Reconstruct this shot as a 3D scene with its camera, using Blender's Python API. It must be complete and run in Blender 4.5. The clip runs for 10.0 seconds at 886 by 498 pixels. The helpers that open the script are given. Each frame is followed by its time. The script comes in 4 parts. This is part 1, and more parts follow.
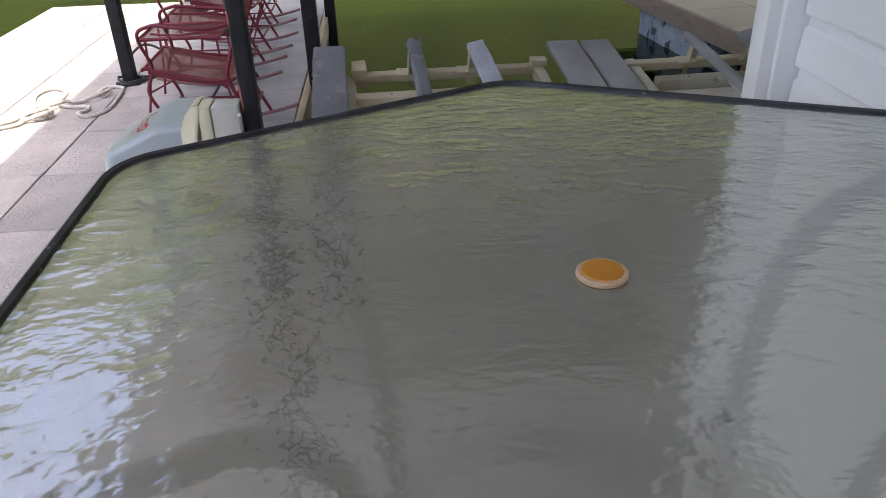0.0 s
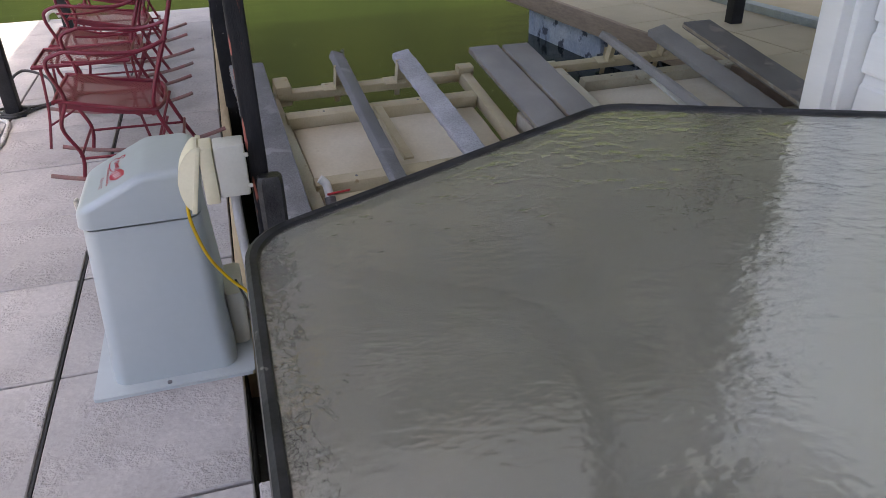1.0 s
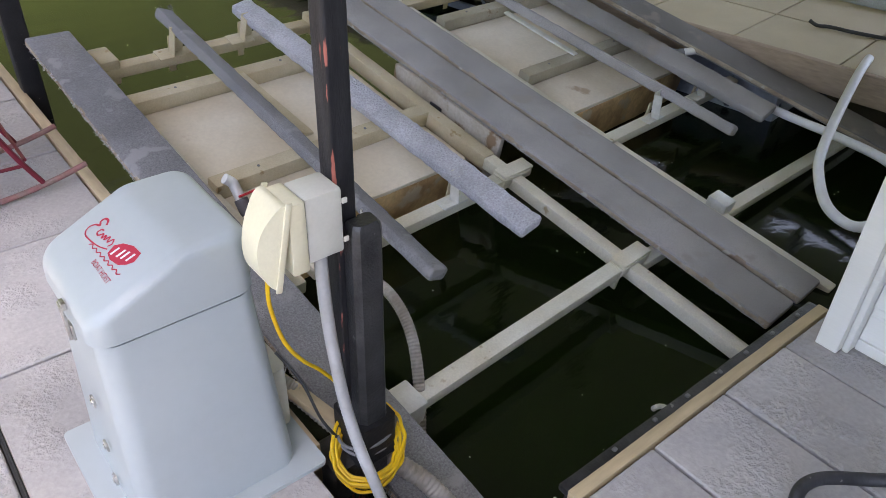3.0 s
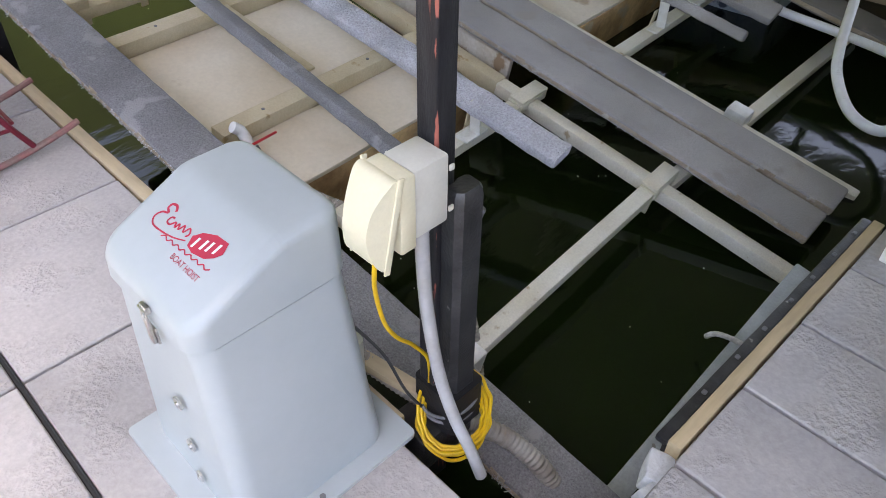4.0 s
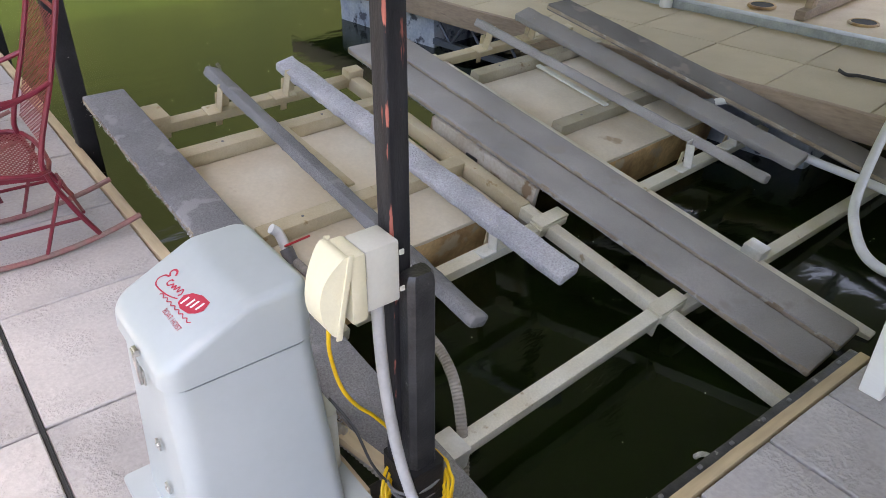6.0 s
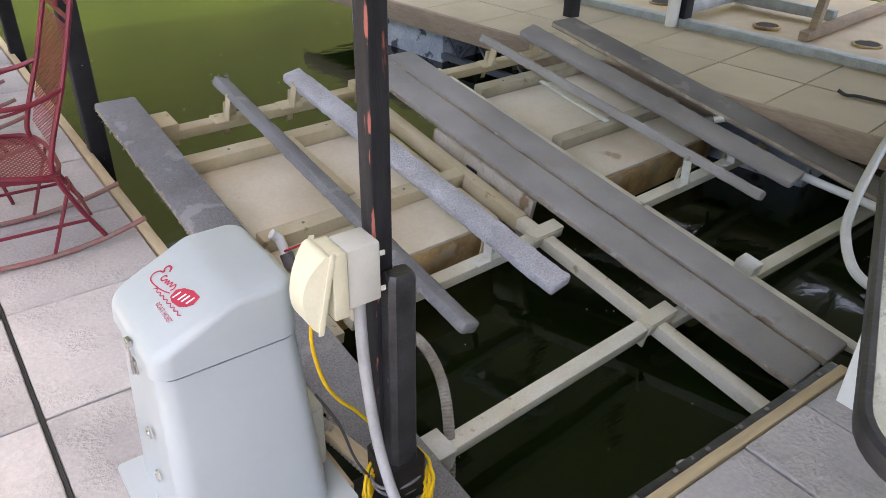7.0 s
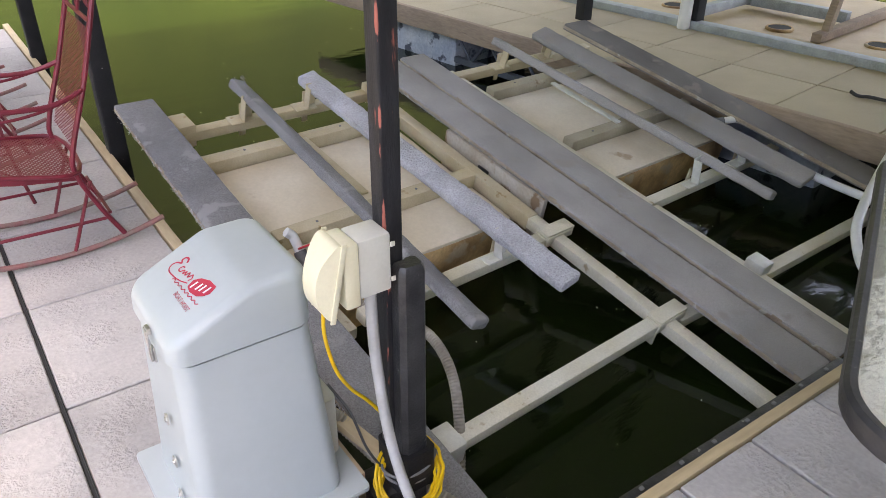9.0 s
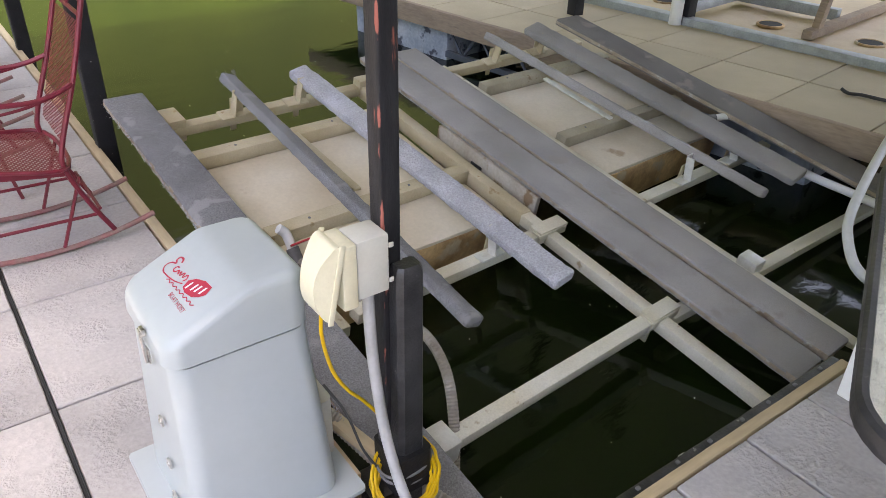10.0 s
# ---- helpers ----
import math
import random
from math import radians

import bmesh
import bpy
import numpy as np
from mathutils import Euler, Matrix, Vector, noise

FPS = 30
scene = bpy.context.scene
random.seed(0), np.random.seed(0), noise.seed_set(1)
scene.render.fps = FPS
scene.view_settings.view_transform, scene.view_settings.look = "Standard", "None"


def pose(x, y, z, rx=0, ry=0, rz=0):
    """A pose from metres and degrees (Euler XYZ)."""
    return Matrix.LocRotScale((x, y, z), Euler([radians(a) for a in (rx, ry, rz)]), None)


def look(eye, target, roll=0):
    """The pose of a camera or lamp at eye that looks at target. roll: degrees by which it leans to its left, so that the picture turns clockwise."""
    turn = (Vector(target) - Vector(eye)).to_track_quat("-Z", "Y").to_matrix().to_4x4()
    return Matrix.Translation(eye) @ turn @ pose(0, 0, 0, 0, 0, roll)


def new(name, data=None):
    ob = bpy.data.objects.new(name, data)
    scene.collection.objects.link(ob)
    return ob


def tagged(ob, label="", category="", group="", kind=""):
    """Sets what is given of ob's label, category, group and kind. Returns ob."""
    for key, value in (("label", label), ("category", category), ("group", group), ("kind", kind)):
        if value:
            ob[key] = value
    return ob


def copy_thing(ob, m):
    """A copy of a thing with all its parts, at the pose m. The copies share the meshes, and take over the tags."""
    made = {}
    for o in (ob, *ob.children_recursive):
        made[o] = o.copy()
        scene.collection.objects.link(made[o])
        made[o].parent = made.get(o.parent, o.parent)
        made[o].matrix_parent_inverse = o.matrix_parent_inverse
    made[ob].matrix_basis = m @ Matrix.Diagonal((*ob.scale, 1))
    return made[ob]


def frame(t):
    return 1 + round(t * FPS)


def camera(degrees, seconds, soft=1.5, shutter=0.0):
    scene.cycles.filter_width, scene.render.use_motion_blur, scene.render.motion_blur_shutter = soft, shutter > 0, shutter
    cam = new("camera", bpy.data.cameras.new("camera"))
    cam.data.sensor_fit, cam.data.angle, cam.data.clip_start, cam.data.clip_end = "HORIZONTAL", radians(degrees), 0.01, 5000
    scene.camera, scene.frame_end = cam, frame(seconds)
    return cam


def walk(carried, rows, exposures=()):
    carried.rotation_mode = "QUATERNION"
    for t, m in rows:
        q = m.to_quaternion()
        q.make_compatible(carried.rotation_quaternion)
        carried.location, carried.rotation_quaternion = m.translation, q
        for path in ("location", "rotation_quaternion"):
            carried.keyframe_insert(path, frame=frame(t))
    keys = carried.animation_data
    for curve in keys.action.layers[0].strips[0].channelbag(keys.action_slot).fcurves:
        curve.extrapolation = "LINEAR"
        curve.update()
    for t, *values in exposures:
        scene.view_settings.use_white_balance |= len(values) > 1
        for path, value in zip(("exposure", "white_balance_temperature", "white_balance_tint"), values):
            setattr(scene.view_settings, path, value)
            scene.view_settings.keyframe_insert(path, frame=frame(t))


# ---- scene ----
cam = camera(61.0, 10.0, soft=0.8)
PATH = [
    (0, (-0.064, 0.256, 1.459), (0.046, 1.992, 0.472), -1.9),
    (0.5, (-0.298, 0.359, 1.493), (0.063, 2.045, 0.48), 1.4),
    (1, (-0.517, 0.519, 1.475), (-0.053, 2.192, 0.482), -1.4),
    (1.2, (-0.576, 0.651, 1.491), (-0.021, 2.258, 0.438), 0.5),
    (1.5, (-0.699, 0.762, 1.491), (-0.038, 2.305, 0.404), 1.3),
    (2, (-0.885, 0.955, 1.497), (-0.093, 2.455, 0.437), 1.6),
    (2.2, (-0.965, 1.047, 1.481), (-0.112, 2.514, 0.423), 2.5),
    (3.5, (-1.2, 1.565, 1.473), (-0.109, 2.672, 0.213), 1.4),
    (4, (-1.257, 1.707, 1.468), (-0.205, 2.755, 0.128), 1.0),
    (4.5, (-1.298, 1.755, 1.477), (-0.245, 2.793, 0.131), 0.4),
    (5, (-1.279, 1.701, 1.507), (-0.215, 2.878, 0.29), 0.2),
    (5.5, (-1.243, 1.518, 1.51), (-0.192, 2.812, 0.405), 0.2),
    (7, (-1.214, 1.275, 1.537), (-0.192, 2.653, 0.51), 1.2),
    (7.5, (-1.222, 1.252, 1.53), (-0.216, 2.656, 0.523), 0.8),
    (8, (-1.229, 1.227, 1.533), (-0.245, 2.638, 0.514), 0.5),
    (8.5, (-1.233, 1.22, 1.534), (-0.244, 2.632, 0.519), 0.3),
    (9, (-1.235, 1.224, 1.535), (-0.24, 2.63, 0.519), 0.6),
    (9.5, (-1.24, 1.235, 1.532), (-0.222, 2.627, 0.519), 1.2),
    (10, (-1.242, 1.255, 1.541), (-0.226, 2.635, 0.51), 1.3),
]
walk(cam, [(t, look(eye, target, roll)) for t, eye, target, roll in PATH], [(0.0, 2.64, 7500, 14), (2.2, 3.06, 7850, 14), (3.4, 3.45, 7900, 12), (4.8, 3.48, 7950, 12), (7.0, 3.54, 8500, 13), (10.0, 3.54, 8550, 13)])


# ---- light ----
world = bpy.data.worlds.new("sky")
scene.world = world
world.use_nodes = True
wn = world.node_tree.nodes
sky = wn.new("ShaderNodeTexSky")
sky.sky_type = "NISHITA"
sky.sun_disc = False
sky.sun_elevation = radians(80)
sky.sun_rotation = radians(150)
sky.air_density, sky.dust_density, sky.ozone_density = 0.5, 2.5, 0.0
world.node_tree.links.new(sky.outputs[0], wn["Background"].inputs[0])
wn["Background"].inputs[1].default_value = 0.15
sun = new("sun", bpy.data.lights.new("sun", "SUN"))
sun.data.energy, sun.data.angle, sun.data.color = 1.35, radians(0.6), (1.0, 0.95, 0.86)
sun.matrix_world = look((0.5, -1.2, 8.0), (0.0, 0.0, 0.0))


# ---- materials ----
def mat(name, color, rough=0.6, metal=0.0, second=None, scale=8.0, fine=120.0, bump=0.15, grain=0.12, spots=None, spec=0.5, depth=0.01, stretch=(1, 1, 1), shift=0.0):
    """A surface with stains (slow noise towards a second colour), grain (fast noise), fine relief and, if wanted, small spots."""
    m = bpy.data.materials.new(name)
    m.use_nodes = True
    t = m.node_tree
    n, link = t.nodes, t.links.new
    b = n["Principled BSDF"]
    co = n.new("ShaderNodeTexCoord")
    mp = n.new("ShaderNodeMapping")
    mp.inputs["Scale"].default_value = stretch
    info = n.new("ShaderNodeObjectInfo")
    link(co.outputs["Object"], mp.inputs["Vector"])
    add = n.new("ShaderNodeVectorMath")
    add.operation = "ADD"
    big = n.new("ShaderNodeVectorMath")
    big.operation = "SCALE"
    comb = n.new("ShaderNodeCombineXYZ")
    for k in range(3):
        link(info.outputs["Random"], comb.inputs[k])
    link(comb.outputs[0], big.inputs[0])
    big.inputs["Scale"].default_value = 17.0
    link(mp.outputs[0], add.inputs[0])
    link(big.outputs[0], add.inputs[1])
    slow = n.new("ShaderNodeTexNoise")
    slow.inputs["Scale"].default_value = scale
    slow.inputs["Detail"].default_value = 6.0
    fast = n.new("ShaderNodeTexNoise")
    fast.inputs["Scale"].default_value = fine
    fast.inputs["Detail"].default_value = 3.0
    link(add.outputs[0], slow.inputs["Vector"])
    link(add.outputs[0], fast.inputs["Vector"])
    ramp = n.new("ShaderNodeValToRGB")
    ramp.color_ramp.elements[0].position = 0.35
    ramp.color_ramp.elements[1].position = 0.7
    ramp.color_ramp.elements[0].color = (*color, 1)
    ramp.color_ramp.elements[1].color = (*(second or [c * 0.8 for c in color]), 1)
    link(slow.outputs["Fac"], ramp.inputs["Fac"])
    hsv = n.new("ShaderNodeHueSaturation")
    val = n.new("ShaderNodeMapRange")
    val.inputs["To Min"].default_value = 1.0 - grain * 2
    val.inputs["To Max"].default_value = 1.0 + grain * 2
    link(fast.outputs["Fac"], val.inputs["Value"])
    last = val.outputs[0]
    if shift:
        own = n.new("ShaderNodeMapRange")
        own.inputs["To Min"].default_value = 1.0 - shift
        own.inputs["To Max"].default_value = 1.0 + shift
        link(info.outputs["Random"], own.inputs["Value"])
        mul = n.new("ShaderNodeMath")
        mul.operation = "MULTIPLY"
        link(last, mul.inputs[0])
        link(own.outputs[0], mul.inputs[1])
        last = mul.outputs[0]
    link(last, hsv.inputs["Value"])
    link(ramp.outputs["Color"], hsv.inputs["Color"])
    out = hsv.outputs["Color"]
    if spots:
        sc, size, col = spots
        dots = n.new("ShaderNodeTexNoise")
        dots.inputs["Scale"].default_value = sc
        dots.inputs["Detail"].default_value = 5.0
        link(add.outputs[0], dots.inputs["Vector"])
        pick = n.new("ShaderNodeValToRGB")
        pick.color_ramp.elements[0].position = size
        pick.color_ramp.elements[1].position = size + 0.06
        link(dots.outputs["Fac"], pick.inputs["Fac"])
        mix = n.new("ShaderNodeMix")
        mix.data_type = "RGBA"
        link(pick.outputs["Color"], mix.inputs["Factor"])
        link(out, mix.inputs["A"])
        mix.inputs["B"].default_value = (*col, 1)
        out = mix.outputs["Result"]
    link(out, b.inputs["Base Color"])
    b.inputs["Roughness"].default_value = rough
    b.inputs["Metallic"].default_value = metal
    b.inputs["Specular IOR Level"].default_value = spec
    if bump:
        bp = n.new("ShaderNodeBump")
        bp.inputs["Strength"].default_value = bump
        bp.inputs["Distance"].default_value = depth
        link(fast.outputs["Fac"], bp.inputs["Height"])
        link(bp.outputs[0], b.inputs["Normal"])
    return m


PAVER = mat("concrete_paver", (0.43, 0.408, 0.40), 0.85, 0, (0.335, 0.32, 0.318), 3.0, 70, 1.0, 0.10, (30, 0.70, (0.36, 0.34, 0.325)), depth=0.011, shift=0.07)
# flaking skim on the pavers: the fine relief comes and goes in patches
vn, vl = PAVER.node_tree.nodes, PAVER.node_tree.links.new
vb = vn["Bump"]
vfast = vb.inputs["Height"].links[0].from_socket
vpatch = vn.new("ShaderNodeTexNoise")
vpatch.inputs["Scale"].default_value = 5.5
vpatch.inputs["Detail"].default_value = 3.0
vl(vn["Vector Math"].outputs[0], vpatch.inputs["Vector"])
vramp = vn.new("ShaderNodeMapRange")
vramp.inputs["From Min"].default_value, vramp.inputs["From Max"].default_value = 0.47, 0.62
vramp.inputs["To Min"].default_value = 0.12
vl(vpatch.outputs["Fac"], vramp.inputs["Value"])
vm = vn.new("ShaderNodeMath")
vm.operation = "MULTIPLY"
vl(vfast, vm.inputs[0])
vl(vramp.outputs[0], vm.inputs[1])
vl(vm.outputs[0], vb.inputs["Height"])
PAVER_WARM = mat("tan_paver", (0.50, 0.425, 0.30), 0.85, 0, (0.43, 0.365, 0.255), 2.5, 200, 0.3, 0.06, depth=0.004, shift=0.05)
JOINT = mat("dark_joint", (0.035, 0.033, 0.032), 0.95, fine=90)
RUBBER = mat("black_rubber", (0.018, 0.018, 0.02), 0.7, fine=150, grain=0.2)
PINE = mat("new_pine", (0.50, 0.41, 0.28), 0.8, 0, (0.38, 0.29, 0.18), 4, 60, 0.25, 0.12, stretch=(1, 0.15, 1), depth=0.004)
PINE_X = mat("new_pine_across", (0.46, 0.36, 0.22), 0.8, 0, (0.33, 0.25, 0.15), 4, 60, 0.25, 0.12, stretch=(0.15, 1, 1), depth=0.004)
OLD_WOOD = mat("weathered_wood", (0.36, 0.27, 0.20), 0.85, 0, (0.24, 0.18, 0.14), 5, 70, 0.4, 0.15, (9, 0.68, (0.16, 0.12, 0.09)), stretch=(1, 0.2, 1))
STEEL_DARK = mat("grimy_dark_steel", (0.020, 0.020, 0.023), 0.40, 0.2, (0.06, 0.06, 0.062), 14, 160, 0.2, 0.2, (34, 0.70, (0.30, 0.29, 0.28)))
GALV = mat("galvanised_steel", (0.36, 0.39, 0.41), 0.5, 0.4, (0.28, 0.30, 0.31), 12, 90, 0.12, 0.12)
CREAM = mat("cream_painted_beam", (0.54, 0.47, 0.33), 0.55, 0, (0.42, 0.34, 0.21), 5, 130, 0.12, 0.07, (16, 0.68, (0.34, 0.24, 0.12)))
OLD_CREAM = mat("greyed_cream_timber", (0.40, 0.36, 0.27), 0.65, 0, (0.30, 0.26, 0.18), 5, 110, 0.2, 0.1, (14, 0.66, (0.24, 0.18, 0.11)))
FRAME_PAINT = mat("chalky_frame_paint", (0.66, 0.64, 0.55), 0.55, 0, (0.56, 0.51, 0.39), 4, 130, 0.15, 0.09, (14, 0.68, (0.36, 0.28, 0.17)))
HEAD_STEEL = mat("grey_green_head_beam", (0.40, 0.43, 0.42), 0.55, 0.1, (0.30, 0.32, 0.31), 9, 110, 0.15, 0.1, (20, 0.68, (0.20, 0.18, 0.15)))
WHITE_STEEL = mat("white_zinc_plate", (0.66, 0.66, 0.62), 0.4, 0.2, (0.52, 0.50, 0.44), 12, 120, 0.1, 0.06)
CARPET = mat("grey_marine_carpet", (0.355, 0.338, 0.33), 0.98, 0, (0.255, 0.242, 0.235), 2.6, 190, 0.9, 0.22, (6, 0.62, (0.29, 0.268, 0.25)), spec=0.1, depth=0.004)
CARPET_OUTER = mat("dark_grey_carpet", (0.245, 0.243, 0.255), 0.98, 0, (0.17, 0.168, 0.175), 3.5, 190, 0.9, 0.30, (9, 0.60, (0.285, 0.282, 0.291)), spec=0.1, depth=0.005)
CARPET_PALE = mat("sun_bleached_carpet", (0.56, 0.555, 0.60), 0.98, 0, (0.40, 0.40, 0.43), 5, 120, 1.0, 0.22, (20, 0.62, (0.44, 0.43, 0.46)), spec=0.1, depth=0.013)
PLANK_EDGE = mat("dirty_plank_edge", (0.40, 0.34, 0.27), 0.95, 0, (0.26, 0.20, 0.15), 7, 150, 0.7, 0.25, (16, 0.6, (0.44, 0.41, 0.36)), spec=0.1)
PANEL = mat("stained_float_panel", (0.46, 0.42, 0.35), 0.7, 0, (0.34, 0.26, 0.17), 4, 60, 0.2, 0.1, (7, 0.6, (0.24, 0.16, 0.09)))
CARPET_DARK = mat("dark_marine_carpet", (0.21, 0.20, 0.19), 0.98, 0, (0.14, 0.13, 0.125), 2.6, 190, 0.9, 0.30, (6, 0.6, (0.25, 0.225, 0.205)), spec=0.1, depth=0.004)
FLOAT_TOP = mat("float_deck", (0.70, 0.635, 0.52), 0.6, 0, (0.55, 0.46, 0.33), 2.2, 60, 0.08, 0.05, (4.5, 0.66, (0.42, 0.31, 0.20)))
FLOAT_SIDE = mat("stained_float_side", (0.66, 0.45, 0.22), 0.6, 0, (0.22, 0.12, 0.05), 4.5, 40, 0.3, 0.18, (6, 0.6, (0.45, 0.36, 0.24)))
GELCOAT = mat("white_gelcoat", (0.42, 0.468, 0.488), 0.30, 0, (0.39, 0.436, 0.455), 3, 40, 0.02, 0.015, (55, 0.78, (0.20, 0.18, 0.16)))
RED_PRINT = mat("red_print", (0.52, 0.012, 0.05), 0.45, fine=60, bump=0.0, grain=0.05)
WHITE_PRINT = mat("white_print", (0.75, 0.77, 0.8), 0.45, bump=0.0, grain=0.02)
CHROME = mat("worn_chrome", (0.72, 0.71, 0.70), 0.28, 1.0, (0.55, 0.53, 0.50), 40, 200, 0.1, 0.1)
CREAM_PLASTIC = mat("cream_plastic", (0.76, 0.71, 0.53), 0.42, 0, (0.70, 0.64, 0.46), 8, 120, 0.05, 0.03, (40, 0.72, (0.5, 0.42, 0.28)))
GREY_PLASTIC = mat("pale_grey_plastic", (0.60, 0.59, 0.53), 0.45, 0, (0.54, 0.52, 0.46), 9, 120, 0.05, 0.03)
CONDUIT = mat("grey_conduit", (0.44, 0.44, 0.45), 0.5, 0, (0.34, 0.33, 0.32), 10, 90, 0.06, 0.06)
HOSE = mat("dirty_grey_hose", (0.34, 0.32, 0.29), 0.6, 0, (0.20, 0.17, 0.14), 12, 90, 0.15, 0.12)
HOSE_WHITE = mat("white_hose", (0.74, 0.75, 0.79), 0.45, 0, (0.64, 0.65, 0.68), 9, 80, 0.05, 0.04)
YELLOW = mat("yellow_cord", (0.75, 0.47, 0.01), 0.45, 0, (0.62, 0.37, 0.01), 30, 200, 0.05, 0.05)
BLACK_CORD = mat("black_cord", (0.025, 0.025, 0.027), 0.5, bump=0.05)
GREY_CORD = mat("grey_cord", (0.16, 0.16, 0.17), 0.6, bump=0.05)
ROPE = mat("white_rope", (0.66, 0.64, 0.60), 0.85, 0, (0.42, 0.40, 0.37), 60, 300, 0.6, 0.2)
RED_IRON = mat("red_painted_iron", (0.185, 0.014, 0.032), 0.42, 0.1, (0.14, 0.012, 0.024), 14, 150, 0.1, 0.08, (30, 0.70, (0.30, 0.10, 0.09)))
RUNNER = mat("worn_runner", (0.27, 0.10, 0.10), 0.5, 0.1, (0.20, 0.15, 0.13), 14, 120, 0.15, 0.15)
SIDING = mat("white_vinyl_siding", (0.90, 0.90, 0.875), 0.5, 0, (0.86, 0.86, 0.835), 3, 60, 0.03, 0.015, stretch=(1, 0.3, 3))
BLOCK_GREY = mat("grey_light_block", (0.38, 0.37, 0.35), 0.7)
RIM = mat("table_rim", (0.014, 0.015, 0.019), 0.5, 0.0, (0.045, 0.045, 0.052), 16, 120, 0.1, 0.15, (60, 0.68, (0.20, 0.19, 0.19)))
ORANGE = mat("orange_cap", (0.72, 0.30, 0.03), 0.5, 0, (0.62, 0.22, 0.03), 30, 100, 0.05, 0.04)
ORANGE_RIM = mat("pale_orange_ring", (0.80, 0.52, 0.32), 0.5, bump=0.0)
BLUE_FLOAT = mat("blue_foam_float", (0.26, 0.31, 0.40), 0.7, 0, (0.46, 0.49, 0.53), 4, 40, 0.3, 0.15, (7, 0.58, (0.06, 0.07, 0.10)))
PALE_FLOAT = mat("pale_foam_float", (0.42, 0.44, 0.48), 0.8, 0, (0.28, 0.30, 0.34), 6, 60, 0.3, 0.12)
FOAM = mat("white_foam", (0.68, 0.70, 0.73), 0.9, 0, (0.55, 0.56, 0.58), 14, 90, 0.4, 0.1)
TAN_DECK = mat("tan_float_deck", (0.58, 0.46, 0.30), 0.6, 0, (0.40, 0.29, 0.17), 1.6, 60, 0.06, 0.05)
ROOF = mat("roof_underside", (0.68, 0.70, 0.70), 0.7, 0, (0.62, 0.635, 0.635), 2, 40, 0.05, 0.05)
ROPE_RED = mat("frayed_red_rope", (0.55, 0.16, 0.07), 0.9, bump=0.2)
PVC = mat("white_pvc", (0.74, 0.74, 0.72), 0.35, bump=0.02, grain=0.02)
RED_HANDLE = mat("red_handle", (0.55, 0.03, 0.04), 0.4, bump=0.02)
BANK = mat("wooded_bank", (0.050, 0.070, 0.009), 0.95, 0, (0.022, 0.036, 0.005), 0.15, 2.0, 0.5, 0.25)

# the black posts: worn paint with salmon primer showing through in upright streaks
POST = mat("black_post_paint", (0.016, 0.016, 0.019), 0.5, 0.0, (0.03, 0.03, 0.034), 14, 120, 0.15, 0.2, (13, 0.655, (0.42, 0.13, 0.10)), spec=0.25, stretch=(3.2, 3.2, 0.45))
pn, pl = POST.node_tree.nodes, POST.node_tree.links.new
pco = pn.new("ShaderNodeTexCoord")
psep = pn.new("ShaderNodeSeparateXYZ")
pl(pco.outputs["Object"], psep.inputs[0])
psum = pn.new("ShaderNodeMath")
pl(psep.outputs["X"], psum.inputs[0])
pl(psep.outputs["Y"], psum.inputs[1])
pno = pn.new("ShaderNodeTexNoise")
pno.inputs["Scale"].default_value = 9.0
pno.inputs["Detail"].default_value = 5.0
pmap = pn.new("ShaderNodeMapping")
pmap.inputs["Scale"].default_value = (5.0, 5.0, 1.0)
pl(pco.outputs["Object"], pmap.inputs["Vector"])
pl(pmap.outputs[0], pno.inputs["Vector"])
pedge = pn.new("ShaderNodeMapRange")
pedge.inputs["From Min"].default_value, pedge.inputs["From Max"].default_value = -0.030, -0.046
pl(psum.outputs[0], pedge.inputs["Value"])
pmul = pn.new("ShaderNodeMath")
pmul.operation = "MULTIPLY"
pl(pedge.outputs[0], pmul.inputs[0])
pl(pno.outputs["Fac"], pmul.inputs[1])
pcut = pn.new("ShaderNodeMapRange")
pcut.inputs["From Min"].default_value, pcut.inputs["From Max"].default_value = 0.535, 0.575
pl(pmul.outputs[0], pcut.inputs["Value"])
pmix = pn.new("ShaderNodeMix")
pmix.data_type = "RGBA"
pb_ = pn["Principled BSDF"]
pold = pb_.inputs["Base Color"].links[0].from_socket
pl(pcut.outputs[0], pmix.inputs["Factor"])
pl(pold, pmix.inputs["A"])
pmix.inputs["B"].default_value = (0.42, 0.13, 0.10, 1)
pl(pmix.outputs["Result"], pb_.inputs["Base Color"])
POST_PLAIN = mat("black_post", (0.013, 0.013, 0.015), 0.55, 0.0, (0.022, 0.022, 0.025), 10, 120, 0.15, 0.2, (70, 0.72, (0.3, 0.29, 0.28)), spec=0.22)

# rough obscured glass
GLASS = bpy.data.materials.new("pebbled_glass")
GLASS.use_nodes = True
gn, gl = GLASS.node_tree.nodes, GLASS.node_tree.links.new
gb = gn["Principled BSDF"]
gb.inputs["Base Color"].default_value = (0.75, 0.74, 0.67, 1)
gb.inputs["Roughness"].default_value = 0.12
gb.inputs["IOR"].default_value = 1.5
gb.inputs["Transmission Weight"].default_value = 0.80
gb.inputs["Coat Weight"].default_value = 1.0
gb.inputs["Coat Roughness"].default_value = 0.06
gb.inputs["Coat IOR"].default_value = 2.4
gco = gn.new("ShaderNodeTexCoord")
gmap = gn.new("ShaderNodeMapping")
gmap.inputs["Scale"].default_value = (1.0, 1.3, 1.0)
gl(gco.outputs["Object"], gmap.inputs["Vector"])
